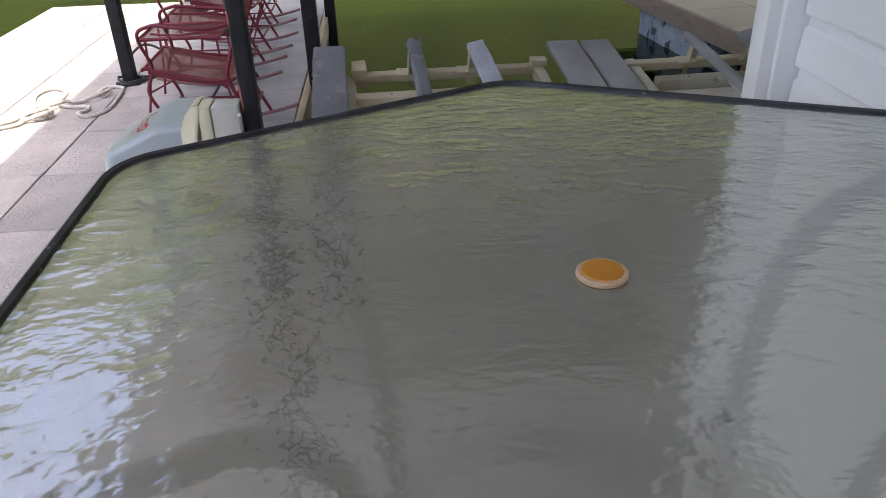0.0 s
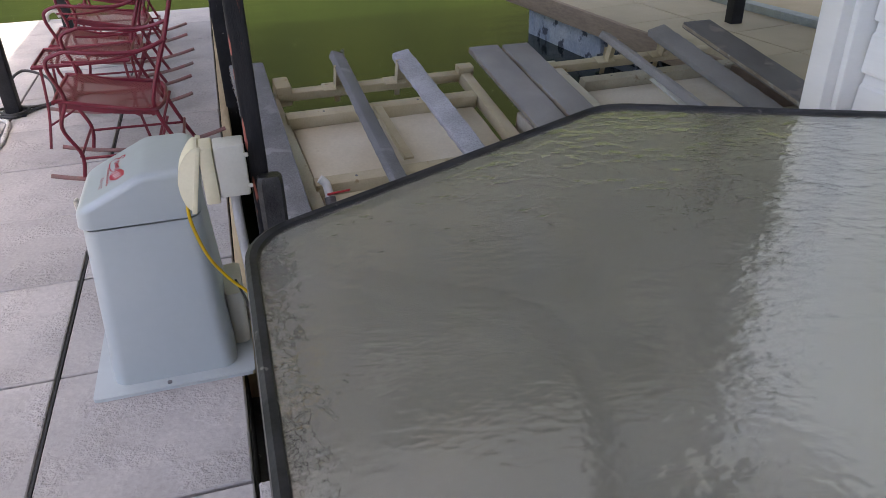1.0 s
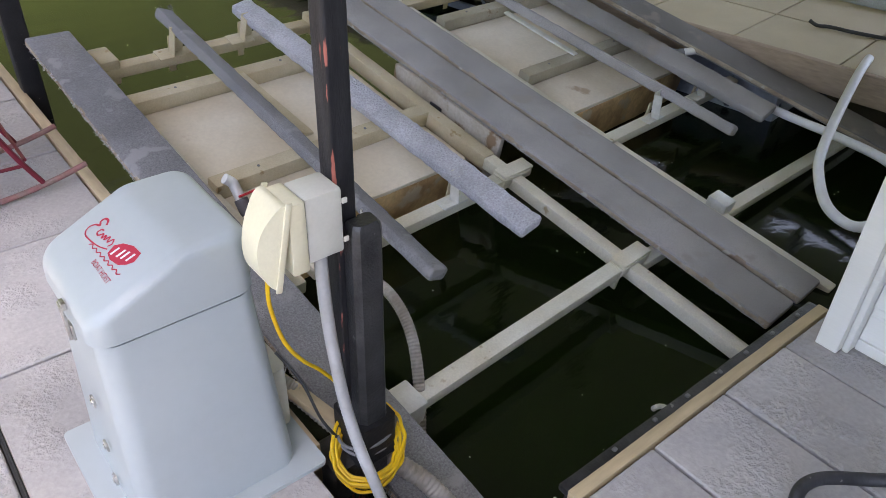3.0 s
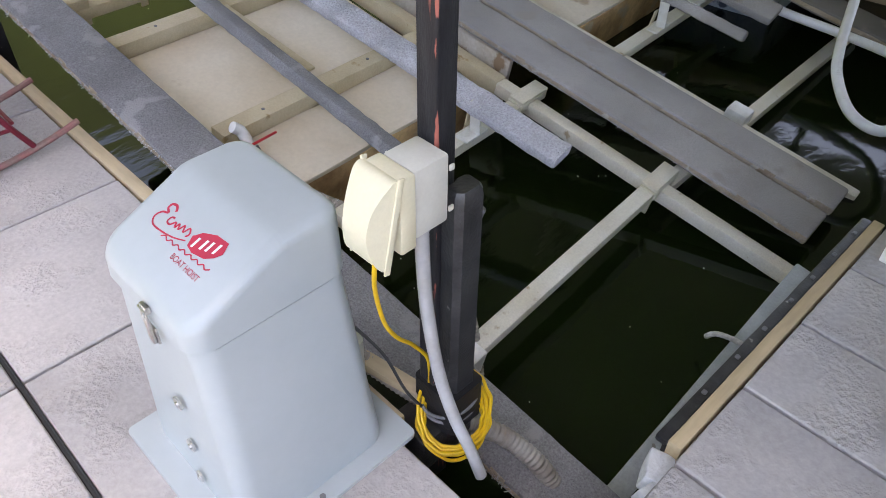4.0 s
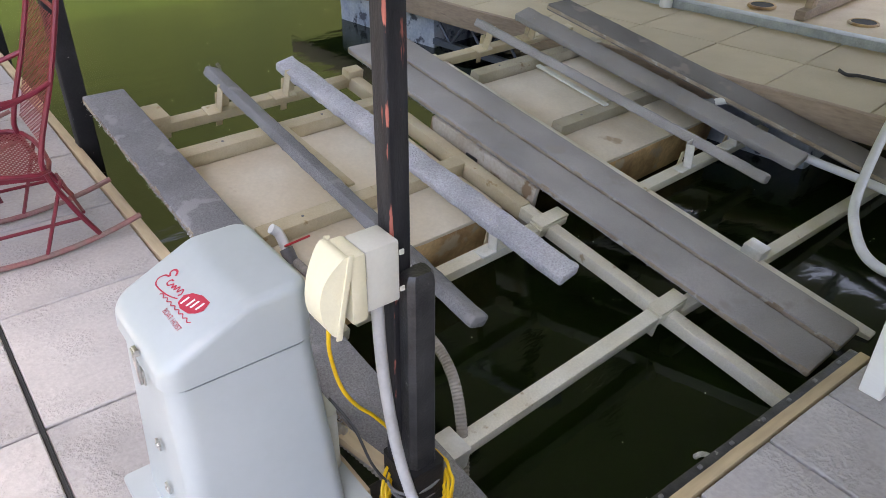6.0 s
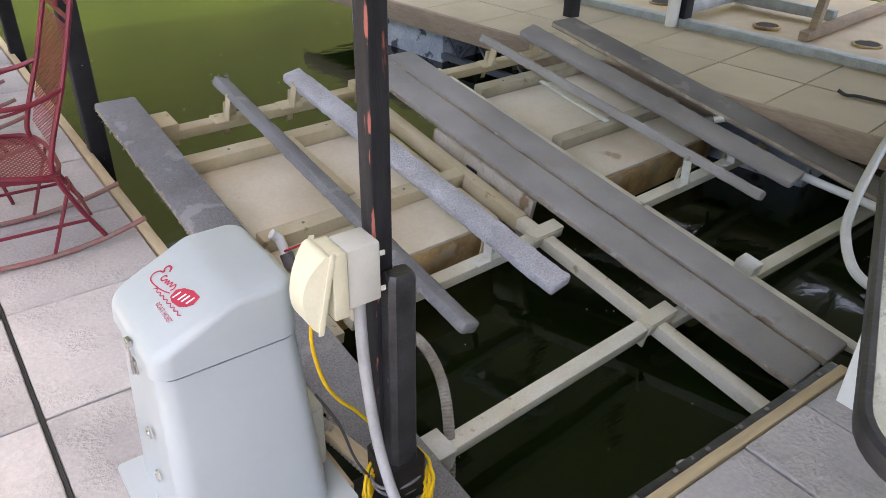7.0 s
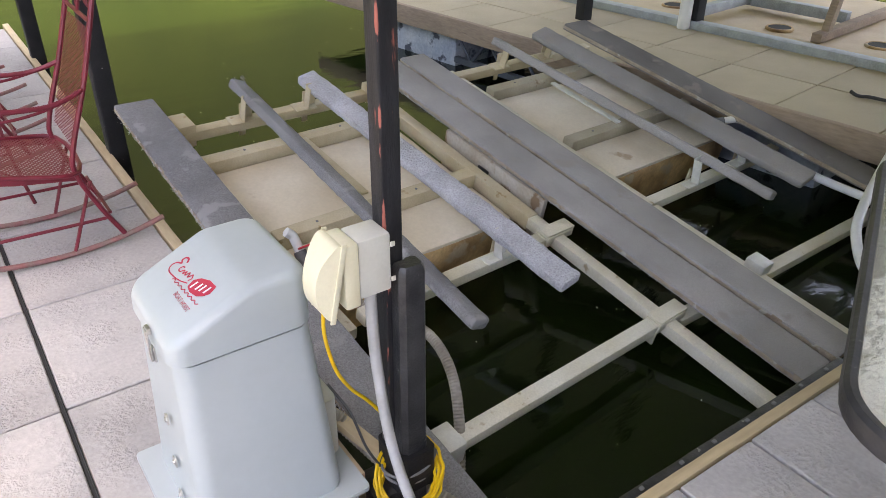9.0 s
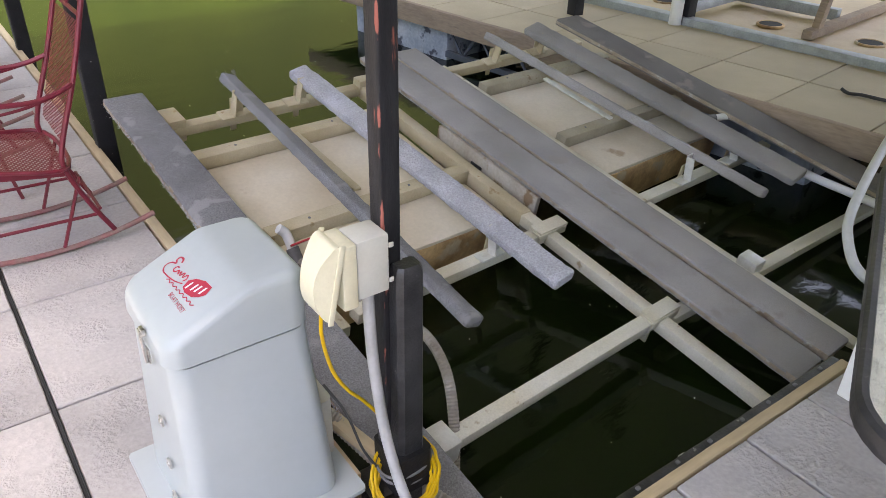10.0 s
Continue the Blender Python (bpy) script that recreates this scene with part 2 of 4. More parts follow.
g1 = gn.new("ShaderNodeTexNoise")
g1.inputs["Scale"].default_value = 34.0
g1.inputs["Detail"].default_value = 2.0
gl(gmap.outputs[0], g1.inputs["Vector"])
gbump = gn.new("ShaderNodeBump")
gbump.inputs["Strength"].default_value = 0.42
gbump.inputs["Distance"].default_value = 0.005
g2 = gn.new("ShaderNodeTexNoise")
g2.inputs["Scale"].default_value = 11.0
g2.inputs["Detail"].default_value = 3.0
gl(gmap.outputs[0], g2.inputs["Vector"])
gamp = gn.new("ShaderNodeMapRange")
gamp.inputs["From Min"].default_value, gamp.inputs["From Max"].default_value = 0.35, 0.65
gamp.inputs["To Min"].default_value, gamp.inputs["To Max"].default_value = 0.35, 1.3
gl(g2.outputs["Fac"], gamp.inputs["Value"])
gmul = gn.new("ShaderNodeMath")
gmul.operation = "MULTIPLY"
gl(g1.outputs["Fac"], gmul.inputs[0])
gl(gamp.outputs[0], gmul.inputs[1])
gl(gmul.outputs[0], gbump.inputs["Height"])
gl(gbump.outputs[0], gb.inputs["Normal"])
gl(gbump.outputs[0], gb.inputs["Coat Normal"])

# lake water: dark green body, smooth, small ripples
WATER = bpy.data.materials.new("lake_water")
WATER.use_nodes = True
an, al = WATER.node_tree.nodes, WATER.node_tree.links.new
ab = an["Principled BSDF"]
ab.inputs["Base Color"].default_value = (0.0055, 0.0110, 0.0020, 1)
ab.inputs["Roughness"].default_value = 0.06
ab.inputs["IOR"].default_value = 1.33
aco = an.new("ShaderNodeTexCoord")
amap = an.new("ShaderNodeMapping")
amap.inputs["Scale"].default_value = (0.8, 2.0, 1.0)
al(aco.outputs["Object"], amap.inputs["Vector"])
a1 = an.new("ShaderNodeTexNoise")
a1.inputs["Scale"].default_value = 1.6
a1.inputs["Detail"].default_value = 7.0
al(amap.outputs[0], a1.inputs["Vector"])
abump = an.new("ShaderNodeBump")
abump.inputs["Strength"].default_value = 0.25
abump.inputs["Distance"].default_value = 0.03
al(a1.outputs["Fac"], abump.inputs["Height"])
al(abump.outputs[0], ab.inputs["Normal"])


# ---- builders ----
def thing(name, m, label, category, group="", kind=""):
    ob = new(name)
    ob.matrix_world = m
    ob.empty_display_size = 0.05
    return tagged(ob, label, category, group, kind)


def part(name, bm, material, parent=None, label="", smooth=True, crease=38):
    """Links a bmesh as one mesh, in its parent's own coordinates."""
    me = bpy.data.meshes.new(name)
    bmesh.ops.recalc_face_normals(bm, faces=bm.faces)
    bm.to_mesh(me)
    bm.free()
    me.materials.append(material)
    if smooth:
        for p in me.polygons:
            p.use_smooth = True
        me.set_sharp_from_angle(angle=radians(crease))
    ob = new(name, me)
    if parent:
        ob.parent = parent
    if label:
        tagged(ob, label)
    return ob


def alone(name, bm, material, label, category, group="", kind="", m=None):
    ob = part(name, bm, material)
    if m is not None:
        ob.matrix_world = m
    return tagged(ob, label, category, group, kind)


def block(x0, x1, y0, y1, z0, z1, bevel=0.004, bm=None, m=None, steps=2):
    bm2 = bmesh.new()
    bmesh.ops.create_cube(bm2, size=1)
    for v in bm2.verts:
        v.co = Vector(((x0 + x1) / 2 + v.co.x * (x1 - x0), (y0 + y1) / 2 + v.co.y * (y1 - y0), (z0 + z1) / 2 + v.co.z * (z1 - z0)))
    if bevel:
        bmesh.ops.bevel(bm2, geom=bm2.edges[:], offset=bevel, segments=steps, affect="EDGES", profile=0.5)
    if m is not None:
        bm2.transform(m)
    if bm is None:
        return bm2
    joined(bm, bm2)
    return bm


def joined(bm, other):
    me = bpy.data.meshes.new("tmp")
    other.to_mesh(me)
    other.free()
    bm.from_mesh(me)
    bpy.data.meshes.remove(me)


def smooth_path(pts, n=8, closed=False):
    """A Catmull-Rom curve through points."""
    p = [Vector(q) for q in pts]
    out, k = [], len(p)
    for i in range(k if closed else k - 1):
        a, b, c, d = (p[(i + o) % k] if closed else p[min(max(i + o, 0), k - 1)] for o in (-1, 0, 1, 2))
        for s in range(n):
            t = s / n
            out.append(0.5 * ((2 * b) + (c - a) * t + (2 * a - 5 * b + 4 * c - d) * t * t + (3 * b - a - 3 * c + d) * t ** 3))
    if not closed:
        out.append(p[-1])
    return out


def tube(pts, radius, bm=None, sides=8, closed=False, ribs=0.0, pitch=0.0):
    """A round bar along points; ribs: how much every second ring stands proud, pitch: their distance."""
    bm = bm or bmesh.new()
    p = [Vector(q) for q in pts]
    if ribs:
        fine, run = [p[0]], 0.0
        for a, b in zip(p, p[1:]):
            seg = (b - a).length
            n = max(1, round(seg / (pitch / 2)))
            fine += [a.lerp(b, (i + 1) / n) for i in range(n)]
        p = fine
    rings, up = [], None
    for i, q in enumerate(p):
        if closed:
            d = p[(i + 1) % len(p)] - p[i - 1]
        else:
            d = p[min(i + 1, len(p) - 1)] - p[max(i - 1, 0)]
        d = d.normalized() if d.length > 1e-9 else Vector((0, 0, 1))
        if up is None:
            up = d.orthogonal().normalized()
        up = (up - d * up.dot(d)).normalized()
        side = d.cross(up)
        r = radius + (ribs if ribs and i % 2 else 0)
        rings.append([bm.verts.new(q + r * (math.cos(2 * math.pi * k / sides) * up + math.sin(2 * math.pi * k / sides) * side)) for k in range(sides)])
    for i in range(len(rings) if closed else len(rings) - 1):
        a, b = rings[i], rings[(i + 1) % len(rings)]
        for k in range(sides):
            bm.faces.new((a[k], a[(k + 1) % sides], b[(k + 1) % sides], b[k]))
    if not closed:
        bm.faces.new(rings[0][::-1])
        bm.faces.new(rings[-1])
    return bm


def rounded(x0, x1, y0, y1, r, n=6):
    """The outline of a rectangle with round corners."""
    out = []
    for cx, cy, a in ((x1 - r, y1 - r, 0), (x0 + r, y1 - r, 90), (x0 + r, y0 + r, 180), (x1 - r, y0 + r, 270)):
        out += [(cx + r * math.cos(radians(a + 90 * k / n)), cy + r * math.sin(radians(a + 90 * k / n))) for k in range(n + 1)]
    return out


def loft(rings, bm=None):
    bm = bm or bmesh.new()
    vs = [[bm.verts.new(p) for p in ring] for ring in rings]
    for a, b in zip(vs, vs[1:]):
        for k in range(len(a)):
            bm.faces.new((a[k], a[(k + 1) % len(a)], b[(k + 1) % len(b)], b[k]))
    bm.faces.new(vs[0][::-1])
    bm.faces.new(vs[-1])
    return bm


def ragged(bm, amount, scale=40.0):
    """Makes clean edges slightly uneven."""
    for v in bm.verts:
        v.co += amount * Vector(noise.noise_vector(v.co * scale))
    return bm


def cut_up(bm, axis, step):
    """Cuts a mesh across an axis at even steps."""
    lo = min(v.co[axis] for v in bm.verts)
    hi = max(v.co[axis] for v in bm.verts)
    no = [0, 0, 0]
    no[axis] = 1
    x = lo + step
    while x < hi - step * 0.3:
        co = [0, 0, 0]
        co[axis] = x
        bmesh.ops.bisect_plane(bm, geom=bm.verts[:] + bm.edges[:] + bm.faces[:], plane_co=co, plane_no=no)
        x += step
    return bm


I4 = Matrix.Identity(4)
T = Matrix.Translation

# ---- the setting: water, banks, docks, roof ----
bm = bmesh.new()
bmesh.ops.create_grid(bm, x_segments=4, y_segments=4, size=700)
alone("water", bm, WATER, "green lake water, dark in the shade of the roof", "water", kind="structure", m=T((0, 0, -0.46)))

fleck_rnd = random.Random(12)
flecks = bmesh.new()
for _ in range(60):
    x, y = fleck_rnd.uniform(-0.5, 2.8), fleck_rnd.choice((fleck_rnd.uniform(2.1, 3.6), fleck_rnd.uniform(5.2, 9.0)))
    r_ = fleck_rnd.uniform(0.001, 0.0026)
    tube([(x, y, -0.461), (x + fleck_rnd.uniform(-1.5, 1.5) * r_, y + 1.5 * r_, -0.457)], r_, flecks, 6)
alone("water_flecks", flecks, FOAM, "small pale flecks of debris floating on the water", "debris", kind="stuff")

# unseen bank, raised in front so the water mirrors green, not bright sky
bm = bmesh.new()
bank = []
for k in range(97):
    a = 2 * math.pi * k / 96
    front = max(0.0, math.sin(a - 0.25)) ** 0.5
    ring = []
    for r, z in ((46, -0.6), (49, 2 + 3 * front), (54, 4 + (18 + 3 * math.sin(k * 1.7)) * front), (62, 5 + (33 + 4 * math.sin(k * 2.3 + 1)) * front), (85, 6 + 46 * front)):
        ring.append(bm.verts.new((r * math.cos(a), r * math.sin(a), z)))
    bank.append(ring)
for a, b in zip(bank, bank[1:]):
    for k in range(4):
        bm.faces.new((a[k], b[k], b[k + 1], a[k + 1]))
alone("backdrop", bm, BANK, "unseen wooded green lake shore, added to keep bright sky out of the water's reflections", "shore", kind="structure")

# roof over the slip and the walkway
alone("ceiling", block(-1.86, 8.8, -3.4, 8.6, 3.6, 3.7, 0.0), ROOF, "flat grey roof over the boat slip and walkway", "roof", kind="structure")
# unseen; added to keep light from the rear off the near faces
alone("wall_rear", block(-2.6, 8.0, -3.4, -3.2, -0.3, 3.6, 0.0), BLOCK_GREY, "unseen plain wall added behind the dock to hold back light", "wall", kind="structure")


# dock bodies under the pavers
left_dock = thing("dock_left", I4, "concrete paver walkway on a floating dock", "dock", kind="structure")
part("dock_frame", block(-3.30, -0.625, -3.0, 8.2, -0.30, -0.045, 0.0), JOINT, left_dock)
near_dock = thing("dock_near", I4, "concrete paver dock at the head of the slip", "dock", kind="structure")
part("dock_frame", block(-0.625, 3.4, -3.0, 1.995, -0.30, -0.045, 0.0), JOINT, near_dock)
part("edge_board", ragged(cut_up(block(-0.19, 0.95, 2.0, 2.034, -0.14, 0.002, 0.003), 0, 0.05), 0.0012), PINE_X, near_dock, "new pine edge board")
ang = block(-0.185, 0.96, 2.036, 2.068, -0.035, -0.012, 0.006)
block(-0.185, 0.96, 2.036, 2.046, -0.20, -0.036, 0.002, ang)
part("edge_angle", ragged(cut_up(ang, 0, 0.04), 0.0015, 25), STEEL_DARK, near_dock, "grimy dark steel angle with bolt heads")
for x in (0.0, 0.16, 0.30, 0.45, 0.58, 0.72, 0.86):
    part("bolt", block(x - 0.007, x + 0.007, 2.046, 2.058, -0.014, -0.006, 0.003), GREY_CORD, near_dock)
trim_l = cut_up(block(-0.622, -0.578, 2.50, 8.2, -0.14, 0.004, 0.003), 1, 0.2)
part("edge_board", ragged(trim_l, 0.0025, 3), PINE, left_dock, "new pine edge board")
part("fascia", block(-0.62, -0.585, 2.03, 8.2, -0.42, -0.145, 0.0), STEEL_DARK, left_dock)
part("rubber_strip", block(-1.190, -1.178, -3.0, 8.2, -0.05, -0.006, 0.003), RUBBER, left_dock, "black rubber strip in the joint")
part("rubber_strip", block(-1.182, -1.178, -3.0, 8.2, -0.05, 0.001, 0.001), RUBBER, left_dock)

# foam chunks at the corner of the near dock
for x, y, r in ((-0.24, 2.02, 20), (-0.29, 1.985, -15)):
    alone("foam_block", ragged(cut_up(block(-0.045, 0.045, -0.03, 0.03, -0.02, 0.03, 0.006), 0, 0.02), 0.006, 30), FOAM, "broken white foam chunk at the dock corner", "foam", m=pose(x, y, -0.065, 8, 5, r))

# far finger dock
RD = T((2.925, 3.0, 0.0)) @ pose(0, 0, 0, 0, 0, 7.2)
right_dock = thing("dock_right", RD, "tan paver finger dock with a weathered timber edge", "dock", kind="structure")
part("dock_frame", block(0.04, 1.26, -1.2, 5.50, -0.10, -0.045, 0.0), JOINT, right_dock)
part("edge_beam", ragged(cut_up(block(0.0, 0.05, -1.2, 5.50, -0.16, 0.004, 0.008), 1, 0.12), 0.006, 4), OLD_WOOD, right_dock, "weathered timber edge beam with knots")
part("edge_beam", ragged(cut_up(block(1.25, 1.36, -1.2, 5.50, -0.14, 0.06, 0.01), 1, 0.2), 0.004, 3), GALV, right_dock, "grey edge rail")
tr = bmesh.new()
block(0.10, 0.15, 1.6, 3.5, -0.16, -0.11, 0.0, tr)
block(0.10, 0.15, 1.6, 3.5, -0.40, -0.35, 0.0, tr)
for k in range(5):
    y = 1.6 + k * 0.38
    tube([(0.125, y, -0.14), (0.125, y + 0.19, -0.37)], 0.012, tr, 6)
    tube([(0.125, y + 0.19, -0.37), (0.125, y + 0.38, -0.14)], 0.012, tr, 6)
part("truss", tr, mat("blue_grey_steel", (0.10, 0.12, 0.16), 0.5, 0.3), right_dock, "dark steel truss under the deck")
part("float_block", ragged(cut_up(block(0.16, 1.1, 3.55, 4.85, -0.62, -0.17, 0.02), 1, 0.15), 0.01, 6), BLUE_FLOAT, right_dock, "scuffed blue foam float")
part("float_block", ragged(cut_up(block(0.12, 1.1, 0.3, 1.2, -0.62, -0.17, 0.02), 1, 0.15), 0.01, 6), BLUE_FLOAT, right_dock)


# ---- posts ----
def post(x, y, size, z0, label, material, name="post"):
    p = thing(name, T((x, y, z0)), label, "post")
    r = rounded(-size / 2, size / 2, -size / 2, size / 2, 0.008, 3)
    h = 3.6 - z0
    zs = [h * k / 8 for k in range(9)]
    part("shaft", loft([[(a, b, z) for a, b in r] for z in zs]), material, p)
    return p


for x, y in ((-0.585, 5.10), (-0.60, 7.10)):
    p = post(x + 0.045, y, 0.09, -0.46, "black square steel roof post at the dock edge", POST_PLAIN)
for x, y in ((-1.80, 5.36), (-1.78, 7.60)):
    p = post(x, y, 0.08, 0.0, "black square steel roof post on the walkway", POST_PLAIN)
    part("base_plate", block(-0.075, 0.075, -0.075, 0.075, 0.0, 0.012, 0.004), POST_PLAIN, p)
p = post(3.42, 5.80, 0.10, 0.0, "black square steel roof post on the finger dock", POST_PLAIN)
p = post(4.00, 5.12, 0.10, 0.0, "black square steel roof post on the finger dock", POST_PLAIN)
part("downpipe", tube([(-0.11, 0.02, 0.0), (-0.11, 0.02, 3.55)], 0.05, sides=14), PVC, p, "white plastic pipe")

# the worn post with its sleeve, at the hoist box
A = 0.05
lift_post = thing("lift_post", T((-0.490, 2.492, -0.30)), "worn black steel post with salmon primer showing", "post")
r = rounded(-A / 2, A / 2, -A / 2, A / 2, 0.006, 3)
part("shaft", loft([[(a, b, 3.9 * k / 16) for a, b in r] for k in range(17)]), POST, lift_post)
SLV = [(0.000, -0.073), (0.050, -0.073), (0.058, -0.064), (0.060, -0.030), (0.052, -0.022), (A / 2 + 0.001, -0.020), (A / 2 + 0.001, -A / 2 - 0.001), (-0.010, -A / 2 - 0.001), (-0.012, -0.060)]
slv_c = (0.024, -0.048)


def slv_ring(z, k):
    return [(slv_c[0] + (a - slv_c[0]) * k, slv_c[1] + (b - slv_c[1]) * k, z) for a, b in SLV]


part("sleeve", loft([slv_ring(z, k) for z, k in ((0.20, 1.08), (0.5, 1.03), (0.8, 1.0), (0.928, 1.0), (0.942, 0.93), (0.950, 0.78))]), STEEL_DARK, lift_post, "grimy dark steel sleeve welded to the post")
part("collar", loft([[(a, b, z) for a, b in rounded(-0.034, 0.076, -0.088, 0.036, 0.014, 4)] for z in (0.26, 0.385)]), POST_PLAIN, lift_post, "black clamp collar")
part("bracket", block(-0.09, 0.10, -0.06, 0.06, 0.14, 0.255, 0.006), STEEL_DARK, lift_post, "rusty dock bracket")

# ---- hoist box ----
BX = (-1.005, -0.645, 2.485, 2.875)
hoist = thing("hoist_box", T((-0.825, 2.68, 0.0)), "white gelcoat boat hoist box with sloped lid and red print", "hoist box")


def hb(x, y, z):
    return (x + 0.825, y - 2.68, z)


part("base_plate", loft([[hb(a, b, z) for a, b in rounded(-1.062, -0.592, 2.443, 2.905, 0.014, 4)] for z in (0.0, 0.012)]), GELCOAT, hoist, "white base plate")
rings = []
for z, k in ((0.012, -0.012), (0.02, -0.002), (0.035, 0.0), (0.25, 0.42), (0.49, 0.86), (0.5085, 0.9)):
    k = max(k, 0)
    x0, x1, y0, y1 = -1.005 + 0.022 * k, -0.643 - 0.026 * k, 2.487 + 0.056 * k, 2.875 - 0.035 * k
    rings.append([hb(a, b, z) for a, b in rounded(x0, x1, y0, y1, 0.045, 8)])
part("body", loft(rings), GELCOAT, hoist)


def lid_top(x):
    """Flat at the back, falling to the front, with a soft ridge between."""
    d = -0.80 - x
    soft = 0.014
    rise = 0.0 if d < -soft else d if d > soft else (d + soft) ** 2 / (4 * soft)
    return 0.660 - 0.47 * rise


RIDGE = [-0.84 + 0.01 * k for k in range(9)]


def lid_ring(grow, down, fixed=None):
    o = rounded(-0.993 - grow, -0.664 + grow, 2.533 - grow, 2.850 + grow, max(0.012, 0.046 + grow), 8)
    dense = []
    for k, p in enumerate(o):
        q = o[(k + 1) % len(o)]
        dense.append(p)
        if abs(p[0] - q[0]) > 0.1:
            dense += [(x, p[1]) for x in (RIDGE if q[0] > p[0] else RIDGE[::-1])]
    return [hb(a, b, fixed if fixed is not None else lid_top(a) - down) for a, b in dense]


LID_R = 0.024
lid_bm = loft([lid_ring(-0.006, 0, 0.513), lid_ring(0.002, 0, 0.517)] + [lid_ring(-LID_R * (1 - math.cos(radians(a))), LID_R * (1 - math.sin(radians(a)))) for a in range(0, 91, 10)])
for x in RIDGE:
    bmesh.ops.bisect_plane(lid_bm, geom=lid_bm.verts[:] + lid_bm.edges[:] + lid_bm.faces[:], plane_co=hb(x, 0, 0), plane_no=(1, 0, 0))
lid = part("lid", lid_bm, GELCOAT, hoist, "white sloped lid with rounded edges", crease=50)

# the print on the slope: u towards the near side, v up the slope
SL = math.atan(0.47)


def on_slope(u, v):
    """u metres along the print, v up the slope, from the print's lower far corner."""
    return hb(-0.915 + v * math.cos(SL), 2.800 - u, lid_top(-0.915) + v * math.sin(SL) + 0.0012)


def ribbon(pts, width, bm=None):
    bm = bm or bmesh.new()
    q = [Vector(p) for p in pts]
    vs = []
    for i, p in enumerate(q):
        d = (q[min(i + 1, len(q) - 1)] - q[max(i - 1, 0)]).normalized()
        nrm = Vector((-d.y, d.x)) * width(i / (len(q) - 1)) / 2
        vs.append([bm.verts.new(on_slope(*(p + nrm))), bm.verts.new(on_slope(*(p - nrm)))])
    for a, b in zip(vs, vs[1:]):
        bm.faces.new((a[0], b[0], b[1], a[1]))
    return bm


def flat_path(pts, n=8):
    return [(p.x, p.y) for p in smooth_path([(a, b, 0) for a, b in pts], n)]


def printed(name, bm, material, parent, label=""):
    ob = part(name, bm, material, parent, label)
    return ob


pr = ribbon(flat_path([(0.046, 0.052), (0.038, 0.060), (0.026, 0.058), (0.024, 0.048), (0.033, 0.042), (0.020, 0.036), (0.013, 0.022), (0.024, 0.010), (0.050, 0.010), (0.085, 0.016), (0.112, 0.026)]), lambda t: 0.0056 - 0.003 * t)
ribbon(flat_path([(0.056, 0.042), (0.048, 0.040), (0.046, 0.030), (0.056, 0.028), (0.064, 0.038), (0.070, 0.030), (0.074, 0.040), (0.080, 0.032), (0.086, 0.044), (0.093, 0.034), (0.100, 0.046), (0.108, 0.038), (0.104, 0.030)]), lambda t: 0.0036, pr)
printed("emblem_script", pr, RED_PRINT, lid, "red script-like emblem stroke")
ribbon_w = ribbon(flat_path([(0.060 + 0.0093 * k, 0.004 + 0.0006 * k + (0.0055 if k % 2 else 0)) for k in range(16)], 4), lambda t: 0.0026)
printed("emblem_wave", ribbon_w, RED_PRINT, lid, "red wavy line")
sh = bmesh.new()
sh.faces.new([sh.verts.new(on_slope(u, v)) for u, v in ((0.116, 0.040), (0.130, 0.056), (0.158, 0.068), (0.190, 0.070), (0.197, 0.050), (0.188, 0.036), (0.172, 0.024), (0.142, 0.018), (0.122, 0.022))])
printed("emblem_shield", sh, RED_PRINT, lid, "red shield")
for u, v in ((0.129, 0.030), (0.147, 0.036), (0.160, 0.040), (0.176, 0.045)):
    b2 = bmesh.new()
    f = b2.faces.new([b2.verts.new(Vector(on_slope(u + a, v + c)) + Vector((0, 0, 0.0006))) for a, c in ((0, -0.006), (0.0055, -0.005), (0.0075, 0.016), (0.002, 0.015))])
    printed("emblem_bar", b2, WHITE_PRINT, lid)
words = bpy.data.curves.new("words", "FONT")
words.body, words.size = "BOAT HOIST", 0.0165
tmp = bpy.data.objects.new("words_tmp", words)
scene.collection.objects.link(tmp)
bpy.context.view_layer.update()
me = bpy.data.meshes.new_from_object(tmp.evaluated_get(bpy.context.evaluated_depsgraph_get()))
bpy.data.objects.remove(tmp)
for v in me.vertices:
    v.co = Vector(on_slope(0.112 + v.co.x * 0.88, -0.013 + 0.0006 + v.co.y))
me.materials.append(RED_PRINT)
wd = new("words", me)
wd.parent = lid
tagged(wd, "red printed words BOAT HOIST")

lt = block(-0.005, 0.0, -0.011, 0.011, -0.036, 0.002, 0.0015)
block(-0.012, -0.005, -0.008, 0.008, -0.034, 0.026, 0.0025, lt)
block(-0.009, 0.0, -0.011, 0.011, 0.040, 0.056, 0.002, lt)
for y in (-0.0095, 0.0095):
    tube([(-0.010, y, 0.012), (-0.009, y, 0.050)], 0.0019, lt, 6)
tube([(-0.010, -0.011, 0.050), (-0.010, 0.011, 0.050)], 0.0022, lt, 6)
lt.transform(T(hb(-0.995, 2.66, 0.505)))
part("latch", lt, CHROME, hoist, "worn chrome draw latch")
for x, y, z in ((-1.000, 2.655, 0.30), (-1.004, 2.655, 0.165), (-1.008, 2.655, 0.055)):
    w = tube([hb(x - 0.001, y, z), hb(x - 0.006, y, z)], 0.015, sides=16)
    tube([hb(x - 0.005, y, z), hb(x - 0.009, y, z)], 0.006, w, sides=6)
    part("washer_bolt", w, CHROME, hoist, "steel washer and bolt head")
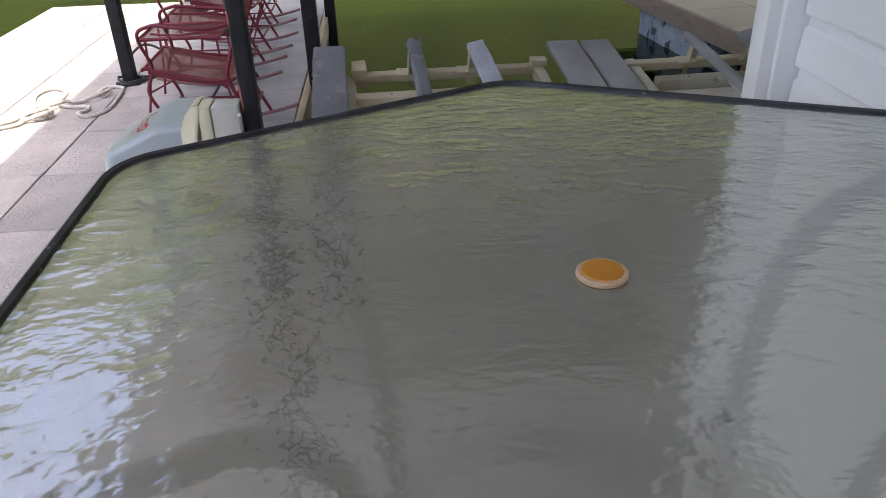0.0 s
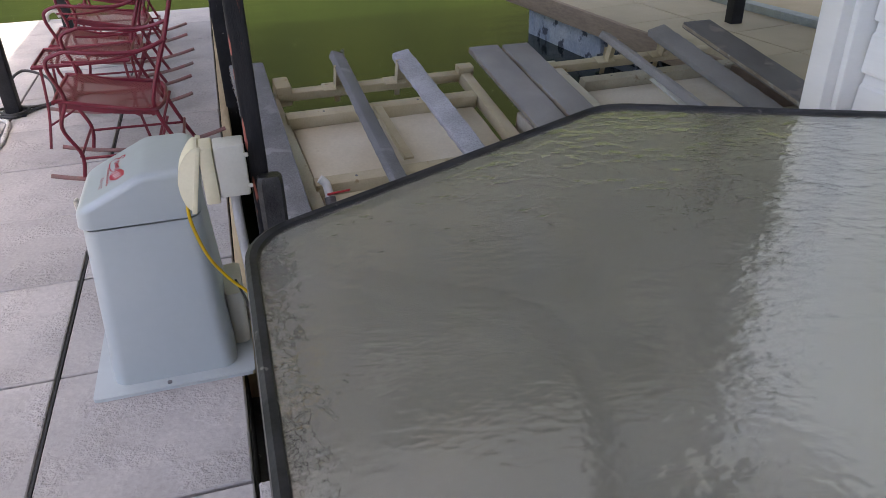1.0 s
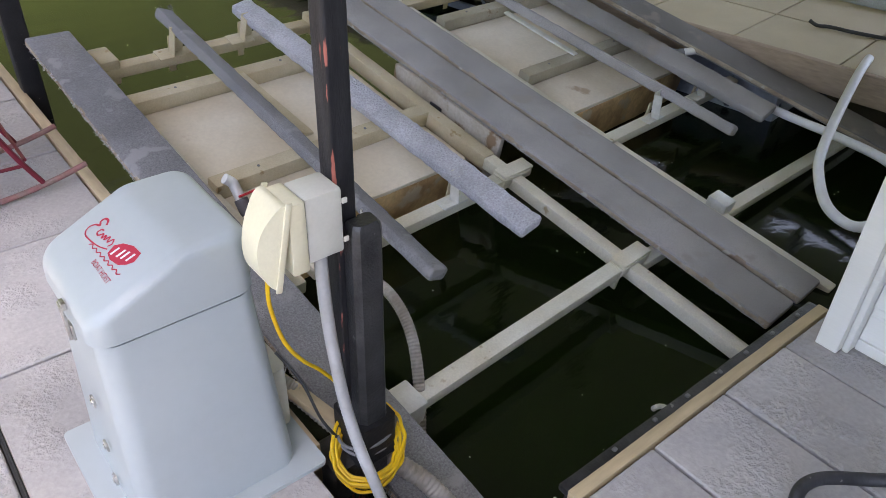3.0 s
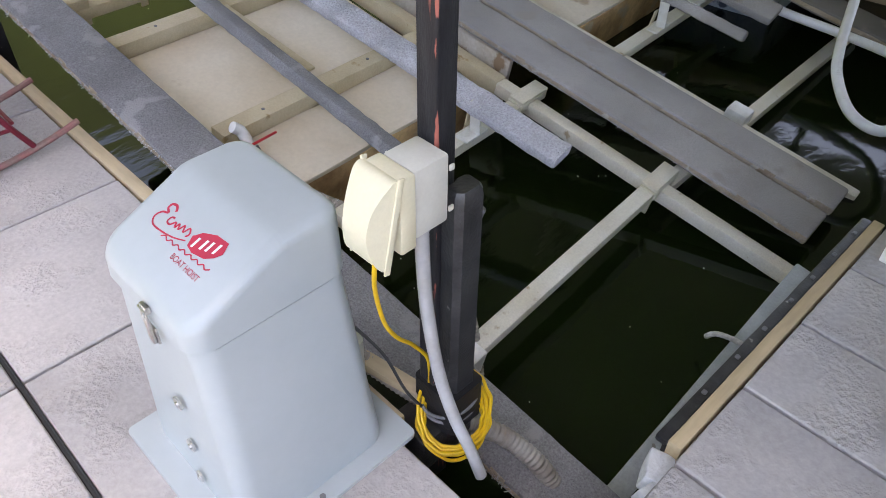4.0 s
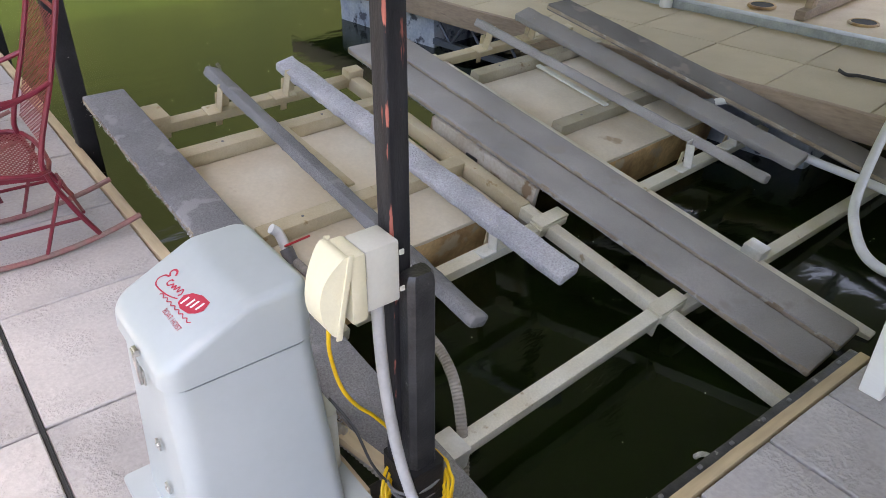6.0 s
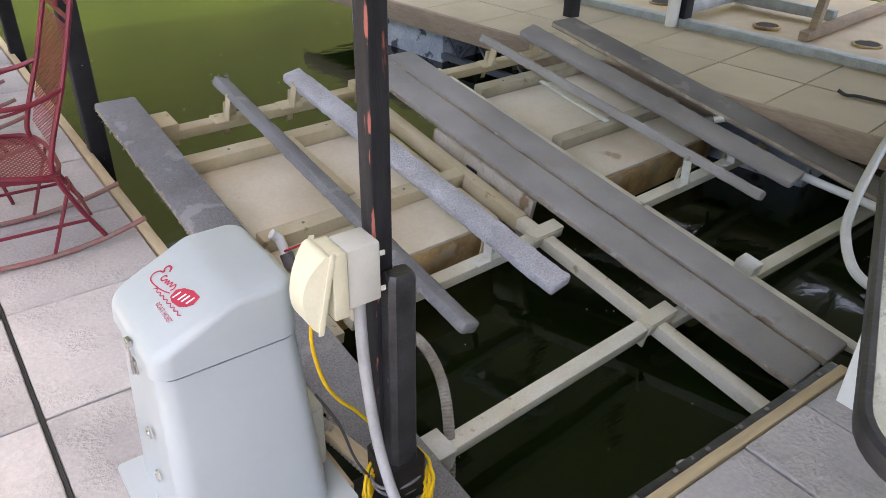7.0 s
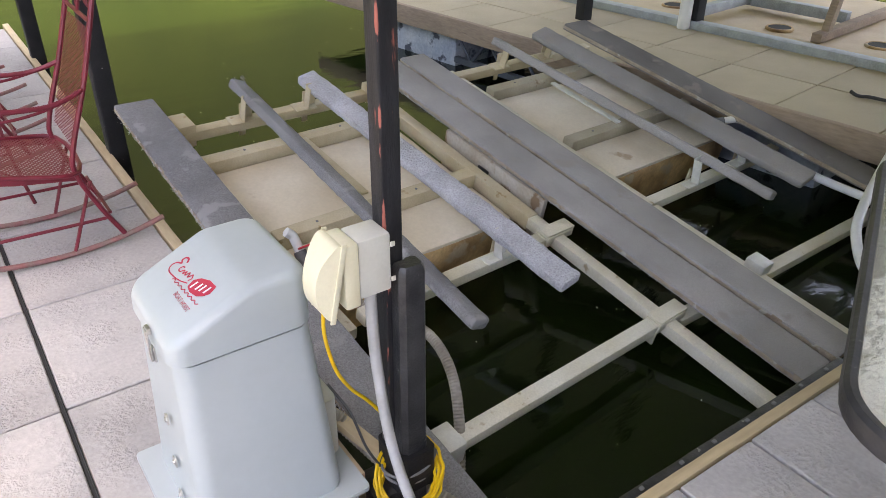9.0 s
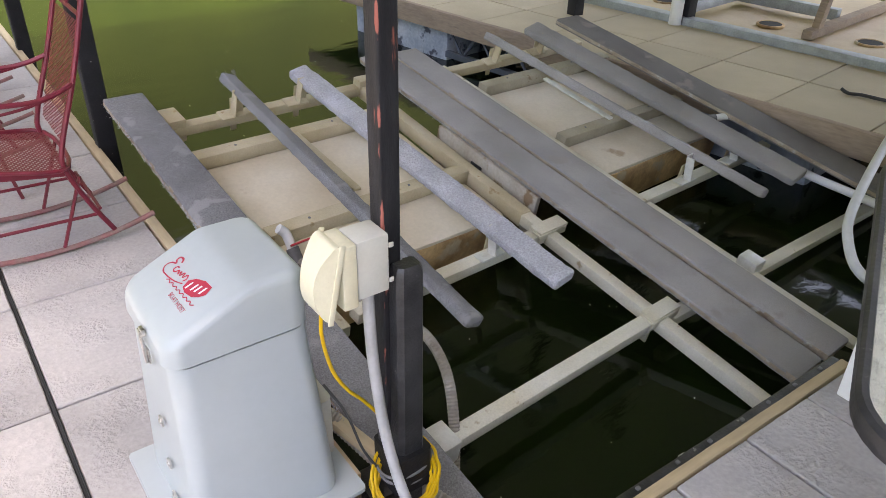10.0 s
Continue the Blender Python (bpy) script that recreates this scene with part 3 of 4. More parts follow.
part("screw", tube([hb(-0.86, 2.549, 0.495), hb(-0.86, 2.541, 0.495)], 0.006, sides=8), GREY_CORD, hoist)
part("screw", tube([hb(-0.845, 2.462, 0.012), hb(-0.845, 2.462, 0.017)], 0.007, sides=8), GREY_CORD, hoist)
part("motor_housing", loft([[hb(a, b, z) for a, b in rounded(-0.65, -0.595, 2.60, 2.80, 0.02, 4)] for z in (0.013, 0.19, 0.20)]), GREY_PLASTIC, hoist, "grey rear housing")

# ---- outlet with in-use cover on the post ----
outlet = thing("outlet_box", T((-0.559, 2.470, 0.605)), "cream weatherproof outlet box with a bubble cover on the post", "outlet box")
part("back_box", block(-0.040, 0.040, -0.040, 0.040, 0.0, 0.145, 0.006), GREY_PLASTIC, outlet, "pale grey back box")
part("cover_base", block(-0.078, -0.041, -0.046, 0.044, -0.012, 0.147, 0.006), CREAM_PLASTIC, outlet)
prof = [(-0.079, 0.150), (-0.092, 0.149), (-0.107, 0.130), (-0.122, 0.095), (-0.127, 0.055), (-0.121, 0.018), (-0.107, -0.012), (-0.094, -0.024), (-0.086, -0.028)]
prof = [(p.x, p.z) for p in smooth_path([(a, 0, b) for a, b in prof], 3)] 
TILT = pose(-0.08, 0, 0.14, 0, 9, 0) @ T((0.08, 0, -0.14))
cv = bmesh.new()
lo = [cv.verts.new((a, -0.045 + max(0, (-a - 0.10)) * 0.5, b)) for a, b in prof]
hi = [cv.verts.new((a, 0.043 - max(0, (-a - 0.10)) * 0.5, b)) for a, b in prof]
cv.faces.new(lo)
cv.faces.new(hi[::-1])
for k in range(len(prof)):
    cv.faces.new((lo[k], hi[k], hi[(k + 1) % len(prof)], lo[(k + 1) % len(prof)]))
cv.transform(TILT)
part("bubble_cover", cv, CREAM_PLASTIC, outlet, "cream bubble cover, hinged at the side")
fl = bmesh.new()
block(-0.0065, 0.0065, -0.049, -0.044, -0.034, 0.156, 0.002, fl, m=T((-0.0845, 0, 0)) @ pose(0, 0, 0, 0, 3, 0))
block(-0.0065, 0.0065, 0.042, 0.047, -0.034, 0.156, 0.002, fl, m=T((-0.0845, 0, 0)) @ pose(0, 0, 0, 0, 3, 0))
fl.transform(TILT)
part("cover_flange", fl, CREAM_PLASTIC, outlet)
for z in (0.030, 0.118):
    ear = block(0.036, 0.048, -0.046, -0.041, z - 0.006, z + 0.006, 0.0022)
    part("mounting_ear", ear, GREY_PLASTIC, outlet)

# conduit from the outlet down the post
alone("conduit", tube(smooth_path([(-0.562, 2.455, 0.61), (-0.562, 2.450, 0.50), (-0.558, 2.443, 0.38), (-0.553, 2.415, 0.22), (-0.547, 2.372, 0.10), (-0.540, 2.328, 0.02), (-0.528, 2.298, -0.07)], 8), 0.0132, sides=12, ribs=0.0012, pitch=0.008), CONDUIT,
      "grey flexible conduit running down beside the post", "conduit")

# yellow cord: from the outlet to a coil round the post's foot
cord = thing("extension_cord", T((-0.515, 2.435, 0.0)), "yellow extension cord coiled round the foot of the post", "cord")
part("lead", tube(smooth_path([(-0.172, 0.00, 0.61), (-0.172, 0.005, 0.54), (-0.148, 0.015, 0.43), (-0.105, 0.03, 0.34), (-0.050, 0.045, 0.26), (0.0, 0.05, 0.16), (0.0, 0.05, 0.02)], 8), 0.0045, sides=8), YELLOW, cord)
rnd = random.Random(4)
for k in range(6):
    pts = []
    for s in range(26):
        a = 2 * math.pi * s / 26
        rx = 0.071 + 0.009 * (k % 3) + 0.008 * rnd.random()
        sag = -0.035 * math.cos(a - 4.2) * (1 + 0.3 * (k % 3))
        pts.append((0.03 + rx * math.cos(a), -0.005 + 0.85 * rx * math.sin(a), -0.030 + 0.008 * k + sag + 0.004 * rnd.random()))
    part("coil", tube(smooth_path(pts, 3, True), 0.0045, sides=7, closed=True), YELLOW, cord)
wires = thing("dark_cable", T((-0.495, 2.460, 0.0)), "dark grey cable wound round the foot of the post", "cable")
for k, z in enumerate((0.000, 0.030)):
    pts = [(0.03 + (0.072 + 0.004 * k) * math.cos(2 * math.pi * s / 18), 0.004 + (0.058 + 0.004 * k) * math.sin(2 * math.pi * s / 18), z + 0.012 * math.sin(2 * math.pi * s / 18 + k)) for s in range(18)]
    part("winding", tube(smooth_path(pts, 3, True), 0.0042, sides=7, closed=True), GREY_CORD, wires)
part("lead", tube(smooth_path([(-0.115, 0.16, 0.24), (-0.085, 0.10, 0.17), (-0.07, 0.05, 0.08), (-0.045, 0.02, 0.02)], 8), 0.0038, sides=8), BLACK_CORD, wires)
alone("rope_end", tube(smooth_path([(-0.44, 2.46, 0.0), (-0.415, 2.47, -0.03), (-0.42, 2.45, -0.06), (-0.40, 2.465, -0.075), (-0.41, 2.44, -0.09)], 6), 0.006, sides=6, ribs=0.002, pitch=0.01), ROPE_RED, "frayed orange rope end by the post", "rope")

# ---- the boat lift: two floats with carpeted bunks, tilted towards the near dock ----
LIFT = T((0.99, 2.79, -0.296)) @ pose(0, 0, 0, 0, 0, 4.8) @ pose(0, 0, 0, 10.5, 0, 0) @ pose(0, 0, 0, 0, 1.2, 0)
lift = thing("boat_lift", LIFT, "floating twin watercraft lift with grey carpeted bunks and off-white beams", "boat lift")


def board(u0, v0, u1, v1, width, thick, top, tilt=0.0, step=0.05, rag=0.002):
    """A board from (u0, v0) to (u1, v1) in the lift's plane, its top at the given height, turned about its length."""
    a, b = Vector((u0, v0, 0)), Vector((u1, v1, 0))
    d = b - a
    bm = block(-width / 2, width / 2, 0, d.length, -thick, 0, min(0.012, thick * 0.3), steps=2)
    cut_up(bm, 1, step)
    ragged(bm, rag, 30)
    bm.normal_update()
    for f in bm.faces:
        f.material_index = 1 if width > 0.18 and abs(f.normal.z) < 0.35 else 0
    m = T(a + Vector((0, 0, top))) @ Matrix.Rotation(math.atan2(-d.x, d.y), 4, "Z") @ Matrix.Rotation(radians(tilt), 4, "Y")
    bm.transform(m)
    return bm


def beam(u0, v0, u1, v1, width=0.065, height=0.055, top=0.0, bevel=0.006):
    a, b = Vector((u0, v0, 0)), Vector((u1, v1, 0))
    d = b - a
    bm = block(-width / 2, width / 2, 0, d.length, top - height, top, bevel)
    bm.transform(T(a) @ Matrix.Rotation(math.atan2(-d.x, d.y), 4, "Z"))
    return bm


def edged(ob):
    ob.data.materials.append(PLANK_EDGE)
    return ob


edged(part("walkway_plank", board(-1.36, -0.60, -1.235, 2.40, 0.195, 0.045, 0.10), CARPET_OUTER, lift, "grey carpeted outer plank"))
edged(part("walkway_plank", board(0.245, -0.57, 0.278, 2.40, 0.206, 0.042, 0.06), CARPET, lift, "grey carpeted middle plank"))
edged(part("walkway_plank", board(0.470, -0.58, 0.492, 2.375, 0.188, 0.042, 0.066), CARPET, lift, "grey carpeted middle plank"))
edged(part("walkway_plank", board(1.735, -0.40, 1.735, 2.16, 0.22, 0.045, 0.20), CARPET_DARK, lift, "dark carpeted outer plank"))
edged(part("bunk", board(-0.785, 0.28, -0.70, 2.35, 0.085, 0.05, 0.14, 22, 0.03, 0.004), CARPET_OUTER, lift, "carpeted bunk board"))
edged(part("bunk", board(-0.315, 0.27, -0.335, 2.28, 0.112, 0.05, 0.14, -12, 0.025, 0.005), CARPET_PALE, lift, "bleached carpeted bunk board"))
edged(part("bunk", board(1.165, 0.20, 1.095, 2.25, 0.085, 0.05, 0.14, 22, 0.03, 0.004), CARPET, lift, "carpeted bunk board"))
edged(part("bunk", board(1.495, 0.19, 1.485, 2.25, 0.135, 0.05, 0.14, -14, 0.03, 0.004), CARPET, lift, "carpeted bunk board"))

def tuft(u, v, w, n, spread, material, seed):
    """Frayed carpet yarn at a bunk's end."""
    g = random.Random(seed)
    bm = bmesh.new()
    for _ in range(n):
        a = Vector((u + g.uniform(-spread, spread), v + g.uniform(-0.012, 0.012), w + g.uniform(-0.03, 0.01)))
        b = a + Vector((g.uniform(-0.014, 0.014), g.uniform(-0.016, 0.016), g.uniform(-0.022, 0.010)))
        c = b + Vector((g.uniform(-0.012, 0.012), g.uniform(-0.012, 0.012), g.uniform(-0.018, 0.004)))
        tube([a, b, c], 0.0022, bm, 5)
    return tagged(part("frayed_yarn", bm, material, lift, "frayed carpet yarn"), kind="stuff")


tuft(-0.70, 2.35, 0.135, 40, 0.040, CARPET_DARK, 2)


def fuzz(u0, v0, u1, v1, w, n, material, seed):
    """A thin frayed fringe along a plank's edge."""
    g = random.Random(seed)
    bm = bmesh.new()
    for _ in range(n):
        t = g.random()
        a = Vector((u0 + (u1 - u0) * t + g.uniform(-0.003, 0.003), v0 + (v1 - v0) * t, w + g.uniform(-0.03, 0.0)))
        k = 2.6 if g.random() < 0.03 else 1.0
        b = a + Vector((g.uniform(-0.007, 0.001), g.uniform(-0.006, 0.006), g.uniform(-0.006, 0.004))) * k
        tube([a, b], 0.0016, bm, 3)
    return tagged(part("frayed_yarn", bm, material, lift, "frayed carpet fringe"), kind="stuff")


fuzz(-1.457, -0.58, -1.333, 2.39, 0.092, 700, CARPET_PALE, 21)
fuzz(0.144, -0.55, 0.174, 2.37, 0.052, 500, CARPET, 22)

# frame beams
for u0, u1, v in ((-1.10, 0.03, 2.20), (0.64, 1.95, 2.16)):
    part("cross_beam", beam(u0, v, u1, v, 0.064, 0.055, -0.005), CREAM, lift)
for u0, u1, v in ((-1.06, 0.06, 0.66), (0.63, 1.95, 0.60)):
    part("cross_beam", beam(u0, v, u1, v, 0.064, 0.055, -0.002), FRAME_PAINT, lift)
part("cross_beam", beam(-1.22, 0.0, 0.06, 0.0, 0.064, 0.055, 0.0), FRAME_PAINT, lift)
part("cross_beam", beam(0.10, -0.02, 2.20, -0.10, 0.064, 0.055, -0.03), FRAME_PAINT, lift)
part("head_beam", beam(-1.34, -0.570, 0.05, -0.62, 0.064, 0.09, 0.012), HEAD_STEEL, lift, "galvanised head beam")
part("spine_beam", beam(0.015, -0.62, 0.030, 0.80, 0.064, 0.058, -0.004), FRAME_PAINT, lift)
part("side_timber", ragged(cut_up(beam(0.034, 0.80, 0.068, 2.24, 0.066, 0.075, -0.002, 0.004), 1, 0.1), 0.0015, 20), CREAM, lift, "tan timber along the float")
part("saddle_clamp", block(0.020, 0.120, 2.165, 2.235, -0.02, 0.035, 0.004), CREAM, lift)
part("spine_beam", beam(0.70, -0.62, 0.70, 2.24, 0.064, 0.058, -0.02), FRAME_PAINT, lift)
part("spine_beam", beam(1.76, 0.62, 1.76, 2.20, 0.064, 0.058, -0.006), FRAME_PAINT, lift)
part("spine_beam", beam(-1.13, 0.62, -1.13, 2.24, 0.064, 0.058, -0.03), FRAME_PAINT, lift)
part("end_cap", block(-1.11, -1.02, 2.17, 2.31, -0.09, 0.035, 0.008), CREAM, lift)
part("end_cap", block(0.695, 0.785, -0.07, 0.03, -0.05, 0.028, 0.008), WHITE_STEEL, lift)
part("end_cap", block(-1.22, -1.13, -0.055, 0.055, -0.11, 0.035, 0.008), WHITE_STEEL, lift)
for v in (0.0, 0.66):
    sad = block(-0.050, 0.135, v - 0.036, v + 0.036, 0.004, 0.018, 0.003)
    block(-0.058, -0.046, v - 0.034, v + 0.034, -0.105, 0.004, 0.002, sad)
    block(-0.056, 0.125, v - 0.040, v - 0.034, -0.03, 0.006, 0.002, sad)
    part("saddle_clamp", sad, FRAME_PAINT, lift, "off-white steel saddle clamp")

# floats with their timbers and deck
for u0, u1, name in ((-1.10, 0.005, "left"), (0.76, 1.92, "right")):
    fb = cut_up(cut_up(block(u0, u1, 0.885, 1.90, -0.38, -0.075, 0.02), 1, 0.12), 0, 0.12)
    f = part("float_body", ragged(fb, 0.010, 5), FLOAT_SIDE, lift, "brown-stained float side")
    w = (u1 - u0)
    for v0, v1 in ((0.89, 1.195), (1.27, 1.855)):
        dk = cut_up(cut_up(block(u0 + 0.015, u1 - 0.015, v0, v1, -0.085, -0.058, 0.008), 0, 0.1), 1, 0.1)
        part("deck_panel", ragged(dk, 0.003, 6), FLOAT_TOP, f, "dirty cream float deck")
    for v in (1.90, 1.235):
        part("timber", ragged(cut_up(block(u0 - 0.01, u1 + 0.01, v - 0.04, v + 0.035, -0.075, 0.006, 0.004), 0, 0.1), 0.0015, 20), CREAM if name == "left" else OLD_CREAM, f)
        for u in (u0 + 0.2, u1 - 0.35):
            part("screw_head", tube([(u, v, 0.005), (u, v, 0.008)], 0.007, sides=8), GREY_CORD, f)
part("loose_strip", block(-0.625, -0.575, 1.305, 1.86, 0.008, 0.022, 0.004), CREAM, lift, "flat cream strip with screws")
part("loose_strip", block(-0.630, -0.621, 1.305, 1.86, 0.008, 0.034, 0.002), CREAM, lift)
part("loose_strip", block(1.17, 1.21, 1.23, 1.79, 0.004, 0.016, 0.004), WHITE_STEEL, lift, "flat white strip")

# panel with a square hole under the middle planks
part("side_panel", ragged(cut_up(block(0.158, 0.19, 0.85, 1.62, -0.40, 0.012, 0.006), 1, 0.06), 0.004, 8), PANEL, lift, "pale stained panel under the middle planks")
# no opening is cut: a dark block gives the shade inside the hole
part("socket", block(0.146, 0.1535, 1.24, 1.32, -0.115, -0.045, 0.002), STEEL_DARK, lift, "dark square block for the shade inside the panel's hole")


def bunk_bracket(u, v, lean):
    """A slotted angle plate that carries a bunk on a cross beam."""
    b = block(-0.034, 0.034, -0.006, 0.0, 0.0, 0.14, 0.002)
    block(-0.034, -0.028, -0.05, 0.0, 0.0, 0.13, 0.002, b)
    block(-0.10, 0.03, -0.045, 0.03, -0.006, 0.004, 0.002, b)
    b.transform(T((u, v, -0.002)) @ pose(0, 0, 0, lean, 0, 0))
    far = v > 2.0
    ob = part("bunk_bracket", b, CREAM if far else WHITE_STEEL, lift, "cream slotted bunk bracket" if far else "white slotted bunk bracket")
    # dark sliver laid on the plate as the shade in its slot
    part("slot", block(-0.008, 0.008, -0.0085, -0.0055, 0.08, 0.11, 0.001, m=T((u, v, -0.002)) @ pose(0, 0, 0, lean, 0, 0)), STEEL_DARK, ob)
    return ob


for u, v, lean in ((-0.735, 2.20, 8), (-0.36, 2.19, 8), (1.085, 2.15, 8), (1.50, 2.14, 8), (-0.79, 0.66, -12), (-0.32, 0.66, -12), (1.085, 0.60, -12), (1.55, 0.60, -12)):
    bunk_bracket(u, v, lean)
    st = block(u - 0.018, u + 0.018, v + 0.035, v + 0.042, -0.13, 0.06, 0.002)
    part("bracket_strap", st, CREAM, lift)

# rope hitch on the head beam
alone("rope_hitch", tube(smooth_path([(-0.50, -0.50, -0.02), (-0.505, -0.52, 0.022), (-0.49, -0.575, 0.032), (-0.475, -0.63, 0.022), (-0.465, -0.66, 0.0), (-0.46, -0.67, -0.05)], 8), 0.008, sides=8, ribs=0.002, pitch=0.012), ROPE, "short white rope hitched over the head beam", "rope", m=LIFT)


# valves with red handles and their hoses
def valve(m, label):
    v = thing("ball_valve", m, label, "valve")
    part("elbow", tube(smooth_path([(0, 0, 0.0), (0, 0.0, 0.05), (-0.005, 0.0, 0.085), (-0.03, 0.0, 0.11)], 5), 0.021, sides=12), PVC, v, "white plastic elbow")
    part("body", tube([(0, 0, -0.05), (0, 0, 0.015)], 0.027, sides=12), GREY_CORD, v, "dark valve body")
    h = block(-0.015, 0.095, -0.012, 0.012, 0.0, 0.009, 0.003, m=T((-0.01, -0.03, 0.02)) @ pose(0, 0, 0, 0, 0, -25))
    part("handle", h, RED_HANDLE, v, "red lever handle")
    return v


valve(T((-0.165, 3.76, -0.085)) @ pose(0, 0, 0, -35, 10, 20), "white and red ball valve on the float")
valve(T((2.50, 3.70, -0.045)) @ pose(0, 0, 0, 80, 0, 60), "white and red ball valve beside the bunk")
alone("hose", tube(smooth_path([(-0.155, 3.72, -0.115), (-0.12, 3.58, -0.16), (-0.06, 3.42, -0.19), (-0.04, 3.20, -0.13), (-0.03, 3.0, -0.09), (-0.05, 2.84, -0.14), (-0.10, 2.72, -0.27), (-0.17, 2.62, -0.42), (-0.21, 2.56, -0.6)], 8), 0.0175, sides=12, ribs=0.0025, pitch=0.012), HOSE,
      "dirty grey corrugated hose from the float into the water", "hose")
alone("hose", tube(smooth_path([(-0.64, 2.74, 0.10), (-0.56, 2.68, 0.04), (-0.50, 2.55, -0.03), (-0.44, 2.46, -0.09), (-0.36, 2.34, -0.16), (-0.32, 2.22, -0.28), (-0.31, 2.16, -0.55)], 8), 0.024, sides=12, ribs=0.003, pitch=0.013), HOSE,
      "dirty grey corrugated hose from the hoist box down to the water", "hose")
alone("cable_tie", tube(smooth_path([(-0.06, 3.42, -0.165), (-0.05, 3.40, -0.21), (-0.07, 3.37, -0.24)], 6), 0.003, sides=6), PVC, "white cable tie on the hose", "cable tie")
alone("hose", tube(smooth_path([(2.47, 3.66, -0.07), (2.56, 3.40, -0.15), (2.60, 3.10, -0.20), (2.58, 2.80, -0.20), (2.53, 2.50, -0.20), (2.39, 2.34, -0.20), (2.16, 2.24, -0.20), (1.99, 2.25, -0.21), (1.87, 2.31, -0.22), (1.91, 2.45, -0.21), (2.06, 2.59, -0.16), (2.19, 2.66, -0.10), (2.49, 2.76, -0.03), (2.88, 2.88, 0.025), (3.13, 2.95, 0.025)], 8), 0.022, sides=12, ribs=0.002, pitch=0.012), HOSE_WHITE,
      "white corrugated hose looped between the lift and the dock", "hose")

# wedge of timber beside the hoist box
alone("timber_offcut", ragged(cut_up(block(-0.02, 0.02, -0.14, 0.14, -0.012, 0.012, 0.003), 1, 0.04), 0.002), PINE, "split pine offcut between the hoist box and the plank", "wood", m=pose(-0.545, 2.63, 0.035, 12, 0, 18))

# ---- siding hut ----
hut = thing("siding_wall", I4, "white vinyl lap siding wall of the dock hut", "wall", kind="structure")
part("core", block(0.86, 2.6, -0.9, 1.925, 0.0, 2.92, 0.0), SIDING, hut)
part("corner_trim", block(0.772, 0.880, 1.885, 1.950, 0.0, 2.9, 0.004), SIDING, hut)
part("corner_trim", block(0.800, 0.87, 1.865, 1.884, 0.0, 2.9, 0.004), SIDING, hut)
part("base_trim", block(0.838, 0.862, -0.9, 1.864, 0.0, 0.037, 0.004), SIDING, hut)
lap = bmesh.new()
H = 0.115
ys = (-0.9, 1.863)
sec = [(0.0, 0.0), (-0.016, 0.0), (-0.018, 0.006), (-0.012, H * 0.72), (-0.005, H * 0.78), (-0.003, H * 1.0), (0.0, H * 1.0)]
ends = [[lap.verts.new((a, y, z)) for a, z in sec] for y in ys]
lap.faces.new(ends[0])
lap.faces.new(ends[1][::-1])
for k in range(len(sec)):
    lap.faces.new((ends[0][k], ends[1][k], ends[1][(k + 1) % len(sec)], ends[0][(k + 1) % len(sec)]))
first = part("siding_board", lap, SIDING, hut, smooth=False)
first.location = (0.86, 0, 0.039)
for k in range(1, 25):
    o = new("siding_board", first.data)
    o.parent = hut
    o.location = (0.86, 0, 0.039 + k * H)

# ---- bar-height glass table ----
TC = (0.176, 1.016)
CAP = Vector((0.0, 0.0, -0.02))
table = thing("glass_table", T((TC[0], TC[1], 0.0)), "bar-height patio table with a pebbled glass top and a dark rim", "table")


def hexagon(sx, sy, r, n=6):
    """The outline of a long hexagon with round corners."""
    c = [Vector(p) for p in ((0, sy), (-sx, sy * 0.575), (-sx, -sy * 0.575), (0, -sy), (sx, -sy * 0.575), (sx, sy * 0.575))]
    out = []
    for i, p in enumerate(c):
        a, b = (c[i - 1] - p).normalized(), (c[(i + 1) % 6] - p).normalized()
        half = a.angle(b) / 2
        d = r / math.tan(half)
        s, e = p + a * d, p + b * d
        m = p + (a + b).normalized() * (r / math.sin(half))
        a0 = math.atan2((s - m).y, (s - m).x)
        a1 = math.atan2((e - m).y, (e - m).x)
        while a1 < a0:
            a1 += 2 * math.pi
        if a1 - a0 > math.pi:
            a0 += 2 * math.pi
            a0, a1 = a1, a0
        out += [(m.x + r * math.cos(a0 + (a1 - a0) * k / n), m.y + r * math.sin(a0 + (a1 - a0) * k / n)) for k in range(n + 1)]
    return out


HX, HY = 0.716, 0.796
part("glass_top", loft([[(a, b, z) for a, b in hexagon(HX - 0.014, HY - 0.014, 0.10)] for z in (0.970, 0.976)]), GLASS, table, "pebbled obscured glass")
rim = bmesh.new()
loops = [[rim.verts.new((a, b, z)) for a, b in hexagon(HX + g, HY + g, 0.11)] for g, z in ((-0.016, 0.977), (-0.014, 0.981), (-0.006, 0.983), (0.0, 0.979), (0.002, 0.968), (-0.001, 0.954), (-0.008, 0.950), (-0.016, 0.953))]
for a, b in zip(loops, loops[1:] + loops[:1]):
    for k in range(len(a)):
        rim.faces.new((a[k], a[(k + 1) % len(a)], b[(k + 1) % len(b)], b[k]))
part("rim", rim, RIM, table, "scuffed dark metal rim")
cap = loft([[(0.032 * s * math.cos(2 * math.pi * k / 28), 0.032 * s * math.sin(2 * math.pi * k / 28), z) for k in range(28)] for s, z in ((1.0, 0.997), (1.0, 1.001), (0.92, 1.003))])
cap.transform(T(CAP))
cap_ob = part("umbrella_hole_cap", cap, ORANGE_RIM, table, "pale orange ring")
